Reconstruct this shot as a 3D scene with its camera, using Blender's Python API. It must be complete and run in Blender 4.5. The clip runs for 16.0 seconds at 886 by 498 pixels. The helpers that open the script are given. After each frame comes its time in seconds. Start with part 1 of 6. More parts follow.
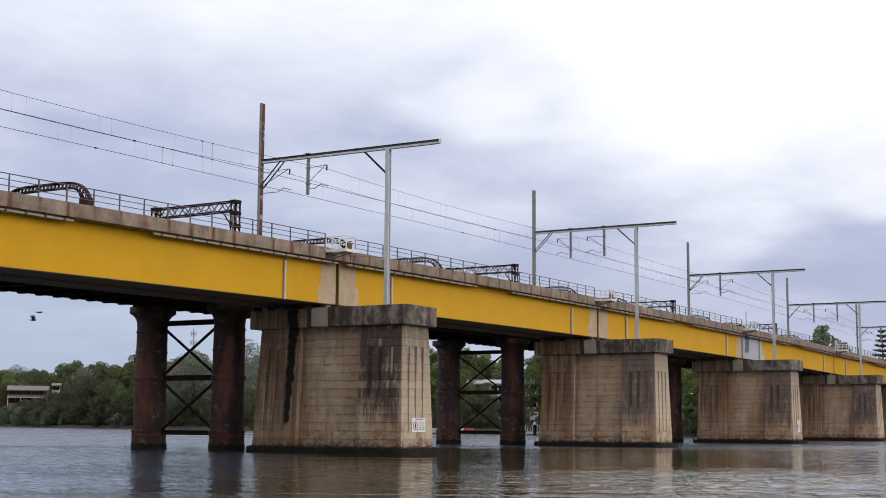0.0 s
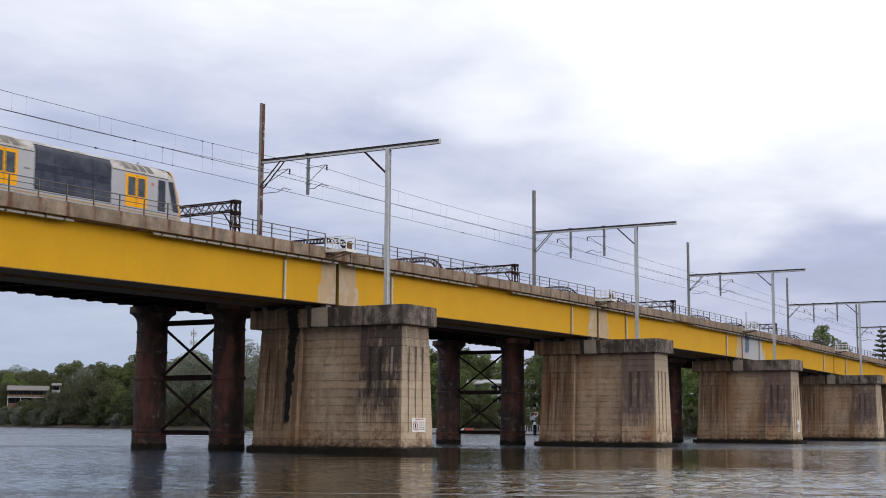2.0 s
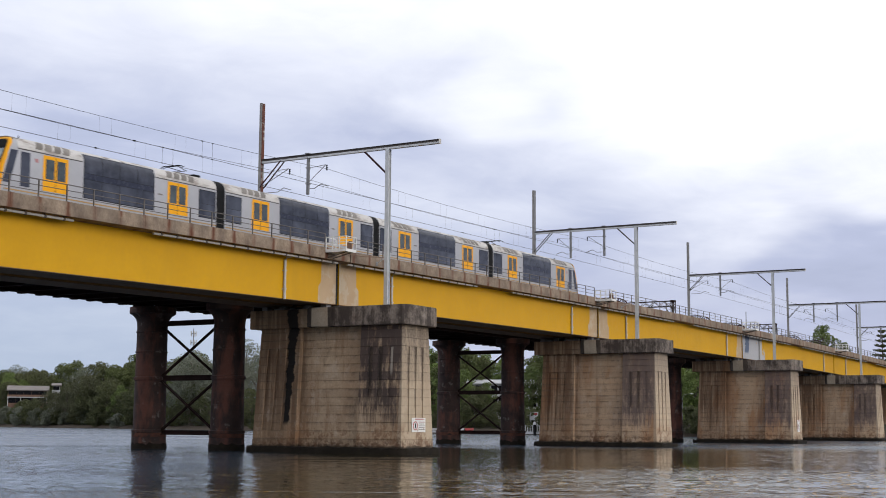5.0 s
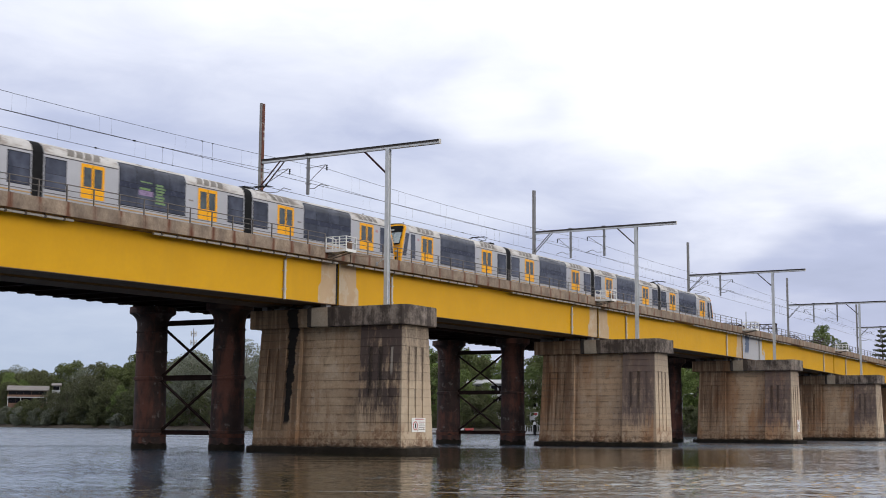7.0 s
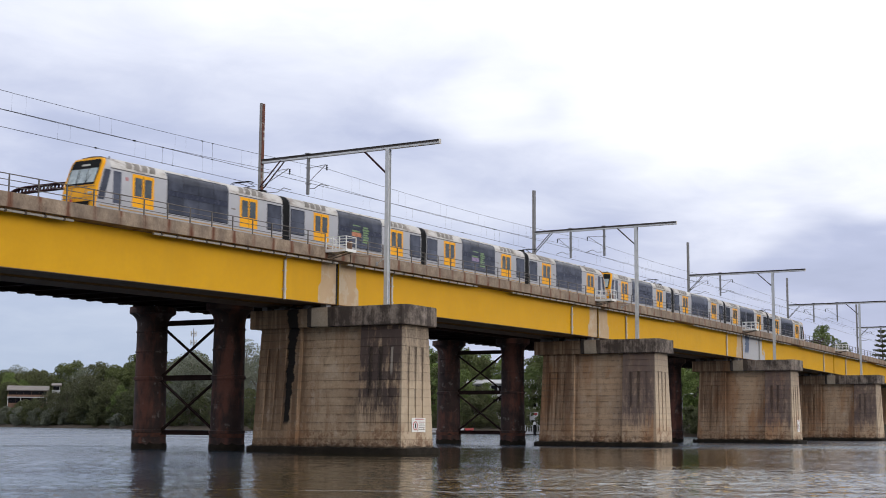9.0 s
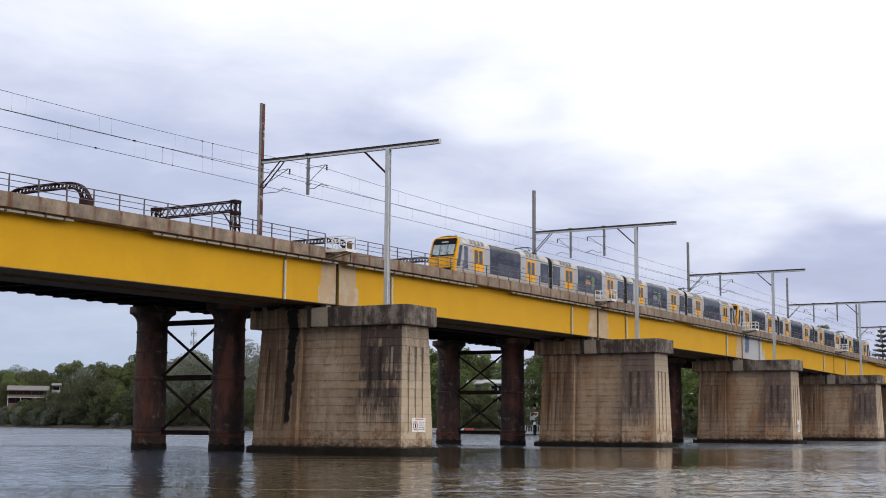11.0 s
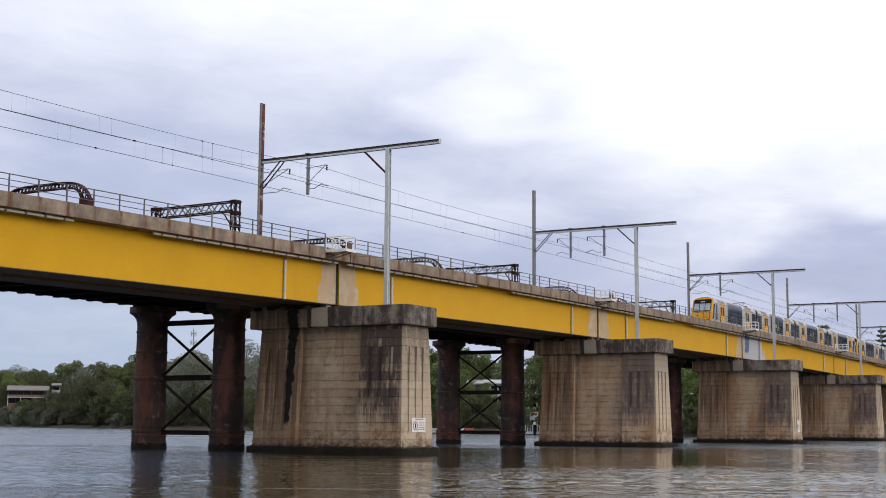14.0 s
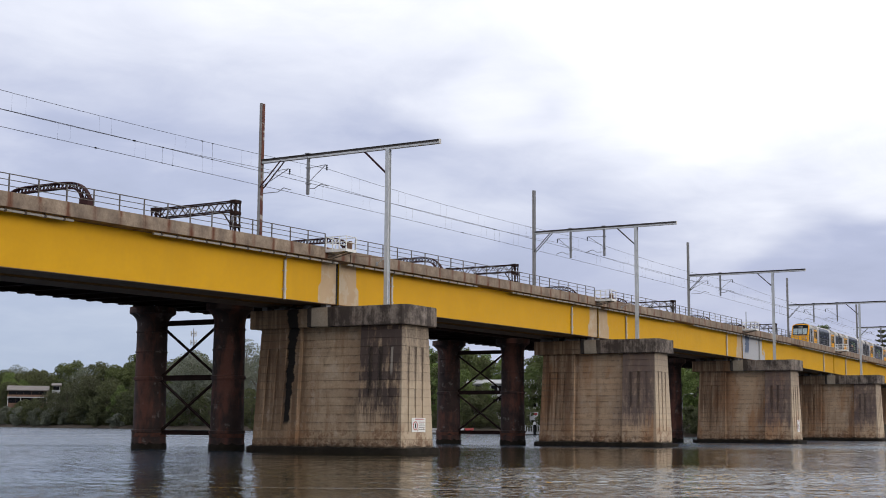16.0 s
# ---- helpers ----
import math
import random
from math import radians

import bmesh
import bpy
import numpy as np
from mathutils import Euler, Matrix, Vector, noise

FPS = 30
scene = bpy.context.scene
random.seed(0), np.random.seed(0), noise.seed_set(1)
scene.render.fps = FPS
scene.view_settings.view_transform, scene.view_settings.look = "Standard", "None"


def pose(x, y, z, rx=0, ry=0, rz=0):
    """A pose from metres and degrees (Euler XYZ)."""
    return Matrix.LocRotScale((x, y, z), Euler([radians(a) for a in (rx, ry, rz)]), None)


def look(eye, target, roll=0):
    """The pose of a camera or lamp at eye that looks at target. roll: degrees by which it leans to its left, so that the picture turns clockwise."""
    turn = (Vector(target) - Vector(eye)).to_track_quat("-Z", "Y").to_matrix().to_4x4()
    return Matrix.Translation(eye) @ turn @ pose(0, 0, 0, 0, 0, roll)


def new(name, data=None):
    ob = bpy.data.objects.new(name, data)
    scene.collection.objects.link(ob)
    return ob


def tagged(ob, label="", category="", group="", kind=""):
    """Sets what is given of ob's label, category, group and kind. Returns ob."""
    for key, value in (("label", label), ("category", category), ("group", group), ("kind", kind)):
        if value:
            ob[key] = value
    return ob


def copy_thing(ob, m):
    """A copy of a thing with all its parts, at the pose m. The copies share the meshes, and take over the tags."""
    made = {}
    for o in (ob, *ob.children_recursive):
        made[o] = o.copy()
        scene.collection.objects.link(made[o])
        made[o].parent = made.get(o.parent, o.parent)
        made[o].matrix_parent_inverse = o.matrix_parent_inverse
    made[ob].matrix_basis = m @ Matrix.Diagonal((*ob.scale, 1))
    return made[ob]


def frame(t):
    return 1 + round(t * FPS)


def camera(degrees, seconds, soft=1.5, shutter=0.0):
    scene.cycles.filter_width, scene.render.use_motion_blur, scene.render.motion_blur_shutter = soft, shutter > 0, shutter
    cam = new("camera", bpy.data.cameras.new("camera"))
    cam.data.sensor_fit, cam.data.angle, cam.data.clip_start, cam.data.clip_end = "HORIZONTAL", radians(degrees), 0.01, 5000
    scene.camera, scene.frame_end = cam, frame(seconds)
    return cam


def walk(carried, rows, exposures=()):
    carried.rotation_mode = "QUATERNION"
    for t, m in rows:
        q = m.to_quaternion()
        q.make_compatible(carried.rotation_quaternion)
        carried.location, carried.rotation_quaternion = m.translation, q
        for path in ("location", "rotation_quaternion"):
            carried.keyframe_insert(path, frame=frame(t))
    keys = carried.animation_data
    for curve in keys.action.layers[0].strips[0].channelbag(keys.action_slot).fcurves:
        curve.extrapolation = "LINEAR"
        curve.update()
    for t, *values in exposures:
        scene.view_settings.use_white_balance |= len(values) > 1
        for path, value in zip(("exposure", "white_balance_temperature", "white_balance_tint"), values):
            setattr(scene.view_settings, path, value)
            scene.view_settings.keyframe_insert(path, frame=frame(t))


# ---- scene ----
SPAN = 48.0
CREST = 0.0037014 / SPAN


def dz(x):
    """How far the deck's vertical curve lifts it at x, against the first pier."""
    k = min(max(x, -70.0), 200.0)
    return 0.0115692 * k - CREST * k * k + (0.0115692 - 2 * CREST * k) * (x - k)


# ---- camera ----
cam = camera(36.18, 16.0, soft=0.95, shutter=0.25)
STAND = look((-83.458, -58.188, 2.043), (2.057, -7.980, 14.942), 0.394)
walk(cam, [(0, STAND), (16, STAND)], [(0, -0.04), (3, -0.03), (6.5, 0.07), (12.5, 0.06), (15, -0.01), (16, -0.02)])

# ---- sky and sun ----
SUN_AZ, SUN_EL = radians(-97), radians(13)
sun_from = Vector((math.cos(SUN_AZ) * math.cos(SUN_EL), math.sin(SUN_AZ) * math.cos(SUN_EL), math.sin(SUN_EL)))
lamp = bpy.data.lights.new("sun", "SUN")
lamp.energy, lamp.angle, lamp.color = 1.48, radians(36), (1.0, 0.96, 0.90)
sun = new("sun", lamp)
sun.matrix_world = look(sun_from * 300, (0, 0, 0))


class Nodes:
    """A short hand for node trees."""

    def __init__(self, tree):
        self.tree = tree
        tree.nodes.clear()

    def add(self, kind, values=None, **props):
        node = self.tree.nodes.new(kind)
        for key, value in props.items():
            setattr(node, key, value)
        for key, value in (values or {}).items():
            if isinstance(value, bpy.types.NodeSocket):
                self.tree.links.new(value, node.inputs[key])
            else:
                node.inputs[key].default_value = value
        return node

    def math(self, op, a, b=0.0, clamp=False):
        return self.add("ShaderNodeMath", {0: a, 1: b}, operation=op, use_clamp=clamp).outputs[0]

    def noise(self, vector, scale, detail=4.0, rough=0.55, stretch=None, distortion=0.0):
        if stretch:
            vector = self.add("ShaderNodeMapping", {"Vector": vector, "Scale": stretch}).outputs[0]
        return self.add("ShaderNodeTexNoise", {"Vector": vector, "Scale": scale, "Detail": detail, "Roughness": rough, "Distortion": distortion}).outputs["Fac"]

    def span(self, value, low, high, to_low=0.0, to_high=1.0):
        return self.add("ShaderNodeMapRange", {0: value, 1: low, 2: high, 3: to_low, 4: to_high}, interpolation_type="SMOOTHSTEP").outputs[0]

    def mix(self, fac, a, b, blend="MIX"):
        node = self.add("ShaderNodeMix", data_type="RGBA", blend_type=blend)
        for key, value in ((0, fac), (6, a), (7, b)):
            if isinstance(value, bpy.types.NodeSocket):
                self.tree.links.new(value, node.inputs[key])
            else:
                node.inputs[key].default_value = value if key == 0 or len(value) == 4 else (*value, 1)
        return node.outputs[2]


world = bpy.data.worlds.new("overcast_sky")
scene.world = world
world.use_nodes = True
w = Nodes(world.node_tree)
nishita = w.add("ShaderNodeTexSky", sky_type="NISHITA", sun_disc=False, sun_elevation=SUN_EL, sun_rotation=radians(90) - SUN_AZ)
way = w.add("ShaderNodeTexCoord").outputs["Generated"]
parts_of_way = w.add("ShaderNodeSeparateXYZ", {0: way}).outputs
# a cloud deck: the direction laid flat on a plane overhead
height = w.math("ADD", w.math("MAXIMUM", parts_of_way[2], 0.0), 0.16)
flat = w.add("ShaderNodeCombineXYZ", {0: w.math("DIVIDE", parts_of_way[0], height), 1: w.math("DIVIDE", parts_of_way[1], height)}).outputs[0]
billow = w.noise(flat, 0.9, 5.0, 0.55, distortion=0.3)
wisp = w.noise(flat, 3.4, 7.0, 0.62, distortion=0.5)
cover = w.math("SUBTRACT", w.math("ADD", w.math("MULTIPLY", billow, 0.78), w.math("MULTIPLY", wisp, 0.26)), 0.02)
# long cloud masses: the direction flattened towards the horizon, so that each mass is wide and low
ragged = w.add("ShaderNodeTexNoise", {"Vector": flat, "Scale": 1.5, "Detail": 3.5, "Roughness": 0.5}).outputs["Color"]
ragged = w.add("ShaderNodeVectorMath", {0: w.add("ShaderNodeVectorMath", {0: ragged, 1: (0.5, 0.5, 0.5)}, operation="SUBTRACT").outputs[0], 1: (0.16, 0.16, 0.22)}, operation="MULTIPLY").outputs[0]
low_way = w.add("ShaderNodeVectorMath", {0: way, 1: (1.0, 1.0, 1.8)}, operation="MULTIPLY").outputs[0]
low_way = w.add("ShaderNodeVectorMath", {0: w.add("ShaderNodeVectorMath", {0: low_way, 1: ragged}, operation="ADD").outputs[0]}, operation="NORMALIZE").outputs[0]


def mass(x, y, z, reach, amount):
    """A thicker or thinner part of the cloud deck round one direction, reach degrees wide."""
    core = Vector((x, y, z * 1.8)).normalized()
    near = w.add("ShaderNodeVectorMath", {0: low_way, 1: core}, operation="DOT_PRODUCT").outputs["Value"]
    return w.math("MULTIPLY", w.span(near, math.cos(radians(reach)), 1.0), amount)


for one in ((0.943, 0.250, 0.255, 16, 0.42), (0.857, 0.463, 0.226, 3.5, 0.12), (0.862, 0.440, 0.258, 4.5, -0.07), (0.905, 0.385, 0.205, 5.0, -0.10), (0.962, 0.240, 0.112, 5, -0.24), (0.757, 0.614, 0.224, 10, -0.05), (0.715, 0.675, 0.145, 8, -0.09), (0.785, 0.55, 0.275, 8, 0.08), (0.86, 0.47, 0.14, 7, -0.02)):
    cover = w.math("ADD", cover, mass(*one))
cover = w.math("ADD", cover, w.math("MULTIPLY", w.span(parts_of_way[2], 0.20, 0.33), 0.36))
ramp = w.add("ShaderNodeValToRGB", {0: w.math("MULTIPLY", w.math("SUBTRACT", cover, 0.08), 1.15, True)})
ramp.color_ramp.elements[0].color = (0.33, 0.378, 0.52, 1)
ramp.color_ramp.elements[1].color = (1.23, 1.245, 1.30, 1)
mid = ramp.color_ramp.elements.new(0.42)
mid.color = (0.535, 0.583, 0.782, 1)
# the distance is blue over the open reach and violet-grey below the thicker cloud
far_tone = w.mix(w.span(parts_of_way[0], 0.76, 0.92), (0.445, 0.540, 0.715), (0.500, 0.535, 0.735))
haze = w.mix(w.span(parts_of_way[2], 0.0, 0.20, 0.88, 0.0), ramp.outputs[0], far_tone)
clear = w.mix(1.0, nishita.outputs[0], (0.1, 0.1, 0.1), "MULTIPLY")
sky_colour = w.mix(0.93, clear, haze)
w.tree.links.new(w.add("ShaderNodeBackground", {0: sky_colour, 1: 1.0}).outputs[0], w.add("ShaderNodeOutputWorld").inputs[0])


# ---- materials ----
def surface(name, low, high, rough=0.8, metal=0.0, scale=0.6, grain=9.0, bump=0.15, depth=0.02, stain=None, stain_size=(1.5, 1.5, 0.12), stain_at=(0.55, 0.72), stain_amount=0.8, piece=0.0, where="Object", spec=0.4, patch=None, patch_at=(0.56, 0.62), patch_scale=0.8):
    """Two tones in large patches and fine grain, stains in streaks, patches of wear, and a fine relief."""
    m = bpy.data.materials.new(name)
    m.use_nodes = True
    n = Nodes(m.node_tree)
    place = n.add("ShaderNodeNewGeometry").outputs["Position"] if where == "World" else n.add("ShaderNodeTexCoord").outputs["Object"]
    large = n.noise(place, scale, 5.0, 0.6)
    small = n.noise(place, grain, 4.0, 0.6)
    fac = n.math("ADD", n.math("MULTIPLY", n.span(large, 0.3, 0.7), 0.65), n.math("MULTIPLY", n.span(small, 0.3, 0.7), 0.35))
    colour = n.mix(fac, low, high)
    if piece:
        luck = n.add("ShaderNodeObjectInfo").outputs["Random"]
        colour = n.mix(n.span(luck, 0.0, 1.0, 0.0, piece), colour, [c * 0.5 for c in low])
    if patch:
        worn = n.span(n.noise(place, patch_scale, 6.0, 0.65), *patch_at)
        colour = n.mix(worn, colour, patch)
    if stain:
        streak = n.noise(place, 1.0, 5.0, 0.65, stretch=stain_size)
        wide = n.noise(place, 0.35, 3.0, 0.5)
        mask = n.span(n.math("ADD", n.math("MULTIPLY", streak, 0.7), n.math("MULTIPLY", wide, 0.3)), *stain_at)
        colour = n.mix(n.math("MULTIPLY", mask, stain_amount), colour, stain)
    relief = n.add("ShaderNodeBump", {"Height": n.math("ADD", small, n.math("MULTIPLY", large, 0.6)), "Strength": bump, "Distance": depth})
    shade = n.add("ShaderNodeBsdfPrincipled", {"Base Color": colour, "Metallic": metal, "Roughness": n.span(small, 0.2, 0.8, max(rough - 0.12, 0.03), min(rough + 0.1, 1.0)), "Specular IOR Level": spec, "Normal": relief.outputs[0]})
    n.tree.links.new(shade.outputs[0], n.add("ShaderNodeOutputMaterial").inputs[0])
    return m


YELLOW = surface("yellow_paint", (0.545, 0.284, 0.005), (0.61, 0.322, 0.006), 0.5, scale=0.25, grain=3.0, bump=0.05, where="World", spec=0.2, stain=(0.49, 0.27, 0.014), stain_size=(0.5, 0.5, 0.05), stain_at=(0.50, 0.75), stain_amount=0.5)
SOFFIT = surface("brown_girder_soffit", (0.105, 0.062, 0.037), (0.18, 0.106, 0.062), 0.75, scale=0.4, where="World")
# darker copy of the girder yellow: the gap's shade is put into the paint
SHADED_YELLOW = surface("shaded_ochre_paint", (0.16, 0.085, 0.03), (0.27, 0.145, 0.03), 0.7, scale=0.4, grain=4.0, where="World")
PRIMER = surface("beige_primer_paint", (0.42, 0.29, 0.17), (0.47, 0.34, 0.21), 0.7, scale=0.8, where="World", patch=(0.47, 0.37, 0.26), patch_at=(0.50, 0.58), patch_scale=0.7)


def patched_primer():
    """Grey primer with a slate-blue rubbed spot and ragged remains of the yellow coat."""
    m = bpy.data.materials.new("grey_primer_with_yellow_remains")
    m.use_nodes = True
    n = Nodes(m.node_tree)
    place = n.add("ShaderNodeNewGeometry").outputs["Position"]
    x, y, z = n.add("ShaderNodeSeparateXYZ", {0: place}).outputs
    torn = n.noise(place, 0.7, 6.0, 0.65)
    small = n.noise(place, 8.0, 4.0, 0.6)
    colour = n.mix(n.span(small, 0.3, 0.7), (0.34, 0.34, 0.355), (0.44, 0.43, 0.44))
    spot = n.math("ADD", n.math("ABSOLUTE", n.math("SUBTRACT", x, 98.2)), n.math("MULTIPLY", n.math("SUBTRACT", torn, 0.5), 5.0))
    colour = n.mix(n.math("MULTIPLY", n.span(spot, 1.0, 0.75), n.span(z, 12.0, 12.4)), colour, (0.10, 0.125, 0.19))
    rest = n.math("ADD", n.math("ADD", n.math("MULTIPLY", n.math("SUBTRACT", x, 104.8), 0.22), n.math("MULTIPLY", n.math("SUBTRACT", z, 14.2), 0.25)), n.math("MULTIPLY", n.math("SUBTRACT", torn, 0.5), 4.5))
    colour = n.mix(n.span(rest, -0.12, 0.0), colour, (0.56, 0.295, 0.006))
    shade = n.add("ShaderNodeBsdfPrincipled", {"Base Color": colour, "Roughness": 0.7, "Specular IOR Level": 0.3})
    n.tree.links.new(shade.outputs[0], n.add("ShaderNodeOutputMaterial").inputs[0])
    return m


GREY_PRIMER = patched_primer()


def edge_concrete():
    """Stained edge beam: coarse aggregate, a grimy lower edge of its own, and rust runs below the rail posts."""
    m = bpy.data.materials.new("weathered_edge_concrete")
    m.use_nodes = True
    n = Nodes(m.node_tree)
    place = n.add("ShaderNodeNewGeometry").outputs["Position"]
    x, y, z = n.add("ShaderNodeSeparateXYZ", {0: place}).outputs
    large, small = n.noise(place, 0.9, 5.0, 0.65), n.noise(place, 9.0, 4.0, 0.65)
    fac = n.math("ADD", n.math("MULTIPLY", n.span(large, 0.3, 0.7), 0.72), n.math("MULTIPLY", n.span(small, 0.3, 0.7), 0.28))
    colour = n.mix(fac, (0.135, 0.095, 0.068), (0.325, 0.252, 0.185))
    luck = n.add("ShaderNodeObjectInfo").outputs["Random"]
    colour = n.mix(n.span(luck, 0.0, 1.0, 0.0, 0.22), colour, (0.13, 0.105, 0.085))
    grime = n.noise(place, 1.0, 5.0, 0.65, stretch=(1.1, 1.1, 0.5))
    colour = n.mix(n.math("MULTIPLY", n.span(grime, 0.48, 0.66), 0.55), colour, (0.095, 0.07, 0.055))
    # posts stand 2.117 m apart in every 48 m span, the first at 2.58 m
    in_span = n.math("SUBTRACT", x, n.math("MULTIPLY", n.math("FLOOR", n.math("DIVIDE", x, 48.0)), 48.0))
    step = n.math("DIVIDE", n.math("SUBTRACT", in_span, 2.58), 2.117)
    away = n.math("MULTIPLY", n.math("ABSOLUTE", n.math("SUBTRACT", step, n.math("ROUND", step))), 2.117)
    wander = n.noise(place, 1.0, 4.0, 0.65, stretch=(3.0, 3.0, 0.9))
    run = n.math("MULTIPLY", n.span(n.math("ADD", away, n.math("MULTIPLY", wander, 0.5)), 0.56, 0.26), n.span(n.noise(place, 0.45, 2.0), 0.38, 0.54, 0.35, 0.95))
    colour = n.mix(run, colour, (0.115, 0.043, 0.024))
    relief = n.add("ShaderNodeBump", {"Height": n.math("ADD", small, large), "Strength": 0.35, "Distance": 0.025})
    shade = n.add("ShaderNodeBsdfPrincipled", {"Base Color": colour, "Roughness": 0.9, "Specular IOR Level": 0.3, "Normal": relief.outputs[0]})
    n.tree.links.new(shade.outputs[0], n.add("ShaderNodeOutputMaterial").inputs[0])
    return m


EDGE_CONCRETE = edge_concrete()


def pier_concrete():
    """Warm board-marked concrete: rain has blackened the noses that stand out from under the deck; a leaking joint left one black run."""
    m = bpy.data.materials.new("board_marked_pier_concrete")
    m.use_nodes = True
    n = Nodes(m.node_tree)
    place = n.add("ShaderNodeNewGeometry").outputs["Position"]
    x, y, z = n.add("ShaderNodeSeparateXYZ", {0: place}).outputs
    large, small = n.noise(place, 0.5, 5.0, 0.6), n.noise(place, 6.0, 5.0, 0.65)
    fac = n.math("ADD", n.math("MULTIPLY", n.span(large, 0.3, 0.7), 0.6), n.math("MULTIPLY", n.span(small, 0.3, 0.7), 0.4))
    colour = n.mix(fac, (0.345, 0.238, 0.150), (0.525, 0.392, 0.262))
    blot = n.noise(place, 0.55, 4.0, 0.6)
    # the part below the deck is browner
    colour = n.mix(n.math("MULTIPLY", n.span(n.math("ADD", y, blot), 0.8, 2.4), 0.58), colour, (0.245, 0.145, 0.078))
    # the later piers were cast from a redder mix
    colour = n.mix(n.span(x, 20.0, 40.0, 0.0, 0.58), colour, (0.56, 0.378, 0.238))
    # each board lift was cast from its own batch
    luck = n.add("ShaderNodeObjectInfo").outputs["Random"]
    colour = n.mix(n.span(luck, 0.0, 1.0, 0.0, 0.20), colour, (0.22, 0.18, 0.14))
    # rusty brown runs
    run = n.noise(place, 1.0, 5.0, 0.65, stretch=(0.9, 0.9, 0.09))
    colour = n.mix(n.math("MULTIPLY", n.span(run, 0.50, 0.66), 0.5), colour, (0.20, 0.100, 0.048))
    # blotches of grime and of lime bloom
    spot = n.noise(place, 1.0, 7.0, 0.72, stretch=(1.1, 1.1, 0.75))
    colour = n.mix(n.math("MULTIPLY", n.span(spot, 0.54, 0.66), 0.38), colour, (0.145, 0.098, 0.066))
    colour = n.mix(n.math("MULTIPLY", n.span(spot, 0.48, 0.34), 0.5), colour, (0.52, 0.42, 0.325))
    own = n.noise(n.add("ShaderNodeCombineXYZ", {0: x}).outputs[0], 0.021, 0.0, 0.5)
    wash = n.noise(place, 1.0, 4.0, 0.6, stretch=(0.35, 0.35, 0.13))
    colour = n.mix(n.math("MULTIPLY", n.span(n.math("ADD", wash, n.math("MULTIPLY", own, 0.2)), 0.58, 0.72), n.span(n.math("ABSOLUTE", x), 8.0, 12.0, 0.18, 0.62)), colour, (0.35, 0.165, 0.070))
    # dense dark brown runs on the far noses, with the deck's shade painted in
    drip = n.noise(place, 1.0, 6.0, 0.7, stretch=(2.4, 2.4, 0.10))
    runs_and_shade = n.math("MULTIPLY", n.span(n.math("ADD", y, n.math("MULTIPLY", blot, 0.8)), 1.2, 2.3), n.math("ADD", n.span(drip, 0.36, 0.58, 0.05, 0.75), n.span(x, 20.0, 40.0, 0.0, 0.08)))
    colour = n.mix(n.math("MULTIPLY", runs_and_shade, n.span(z, 0.8, 5.0, 0.45, 1.0)), colour, n.mix(n.span(x, 20.0, 40.0), (0.095, 0.055, 0.034), (0.140, 0.074, 0.043)))
    # dirt under the joints between the lifts, and thin level weather lines
    lift = n.math("DIVIDE", n.math("SUBTRACT", z, 0.40), 0.60)
    up = n.math("SUBTRACT", lift, n.math("FLOOR", lift))
    patchy = n.noise(place, 1.0, 6.0, 0.7, stretch=(1.2, 1.2, 0.5))
    colour = n.mix(n.math("MULTIPLY", n.span(up, 0.62, 1.0), n.span(patchy, 0.44, 0.62, 0.0, 0.55)), colour, (0.15, 0.108, 0.075))
    seam = n.span(n.math("ABSOLUTE", n.math("SUBTRACT", up, 0.5)), 0.465, 0.49)
    colour = n.mix(n.math("MULTIPLY", seam, n.span(patchy, 0.38, 0.60, 0.10, 0.75)), colour, (0.070, 0.050, 0.036))
    level = n.noise(place, 1.0, 4.0, 0.6, stretch=(0.35, 0.35, 5.0))
    colour = n.mix(n.span(level, 0.5, 0.68, 0.0, 0.28), colour, (0.20, 0.15, 0.105))
    # wide grey-black weathering on the noses, blotched and broken into runs, each lift taking it differently
    thin = n.noise(place, 1.0, 6.0, 0.7, stretch=(2.4, 2.4, 0.22))
    mottle = n.noise(place, 1.0, 7.0, 0.74, stretch=(1.5, 1.5, 0.62))
    spread = n.math("MULTIPLY", n.span(n.math("ADD", y, n.math("MULTIPLY", blot, 2.6)), -0.6, -1.9), n.span(z, 5.5, 2.0, 0.1, 0.6))
    edge = n.math("MULTIPLY", n.math("MAXIMUM", n.span(y, -3.60, -3.72), spread), n.span(n.math("ADD", y, n.math("MULTIPLY", small, 0.25)), -7.28, -6.95))
    fall = n.span(n.math("ADD", z, n.math("MULTIPLY", n.math("SUBTRACT", thin, 0.5), 6.0)), 1.5, 3.6)
    taken = n.math("ADD", n.math("ADD", n.math("MULTIPLY", mottle, 0.55), n.math("MULTIPLY", thin, 0.45)), n.math("MULTIPLY", n.math("SUBTRACT", luck, 0.5), 0.07))
    taken = n.math("ADD", taken, n.span(z, 3.0, 8.5, -0.02, 0.07))
    black = n.math("MULTIPLY", n.math("MULTIPLY", edge, fall), n.span(taken, 0.38, 0.56, 0.12, 0.95))
    # the later piers wear a thinner purplish veil instead
    veil = n.math("MULTIPLY", n.math("MULTIPLY", edge, fall), n.math("MULTIPLY", n.span(x, 20.0, 40.0, 0.0, 0.75), n.span(mottle, 0.32, 0.60, 0.55, 1.0)))
    colour = n.mix(veil, colour, (0.19, 0.145, 0.138))
    # the end faces are paler
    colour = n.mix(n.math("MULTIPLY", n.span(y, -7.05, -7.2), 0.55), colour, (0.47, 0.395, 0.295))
    black = n.math("MULTIPLY", black, n.span(n.math("ABSOLUTE", x), 12.0, 8.0, 0.55, 1.0))
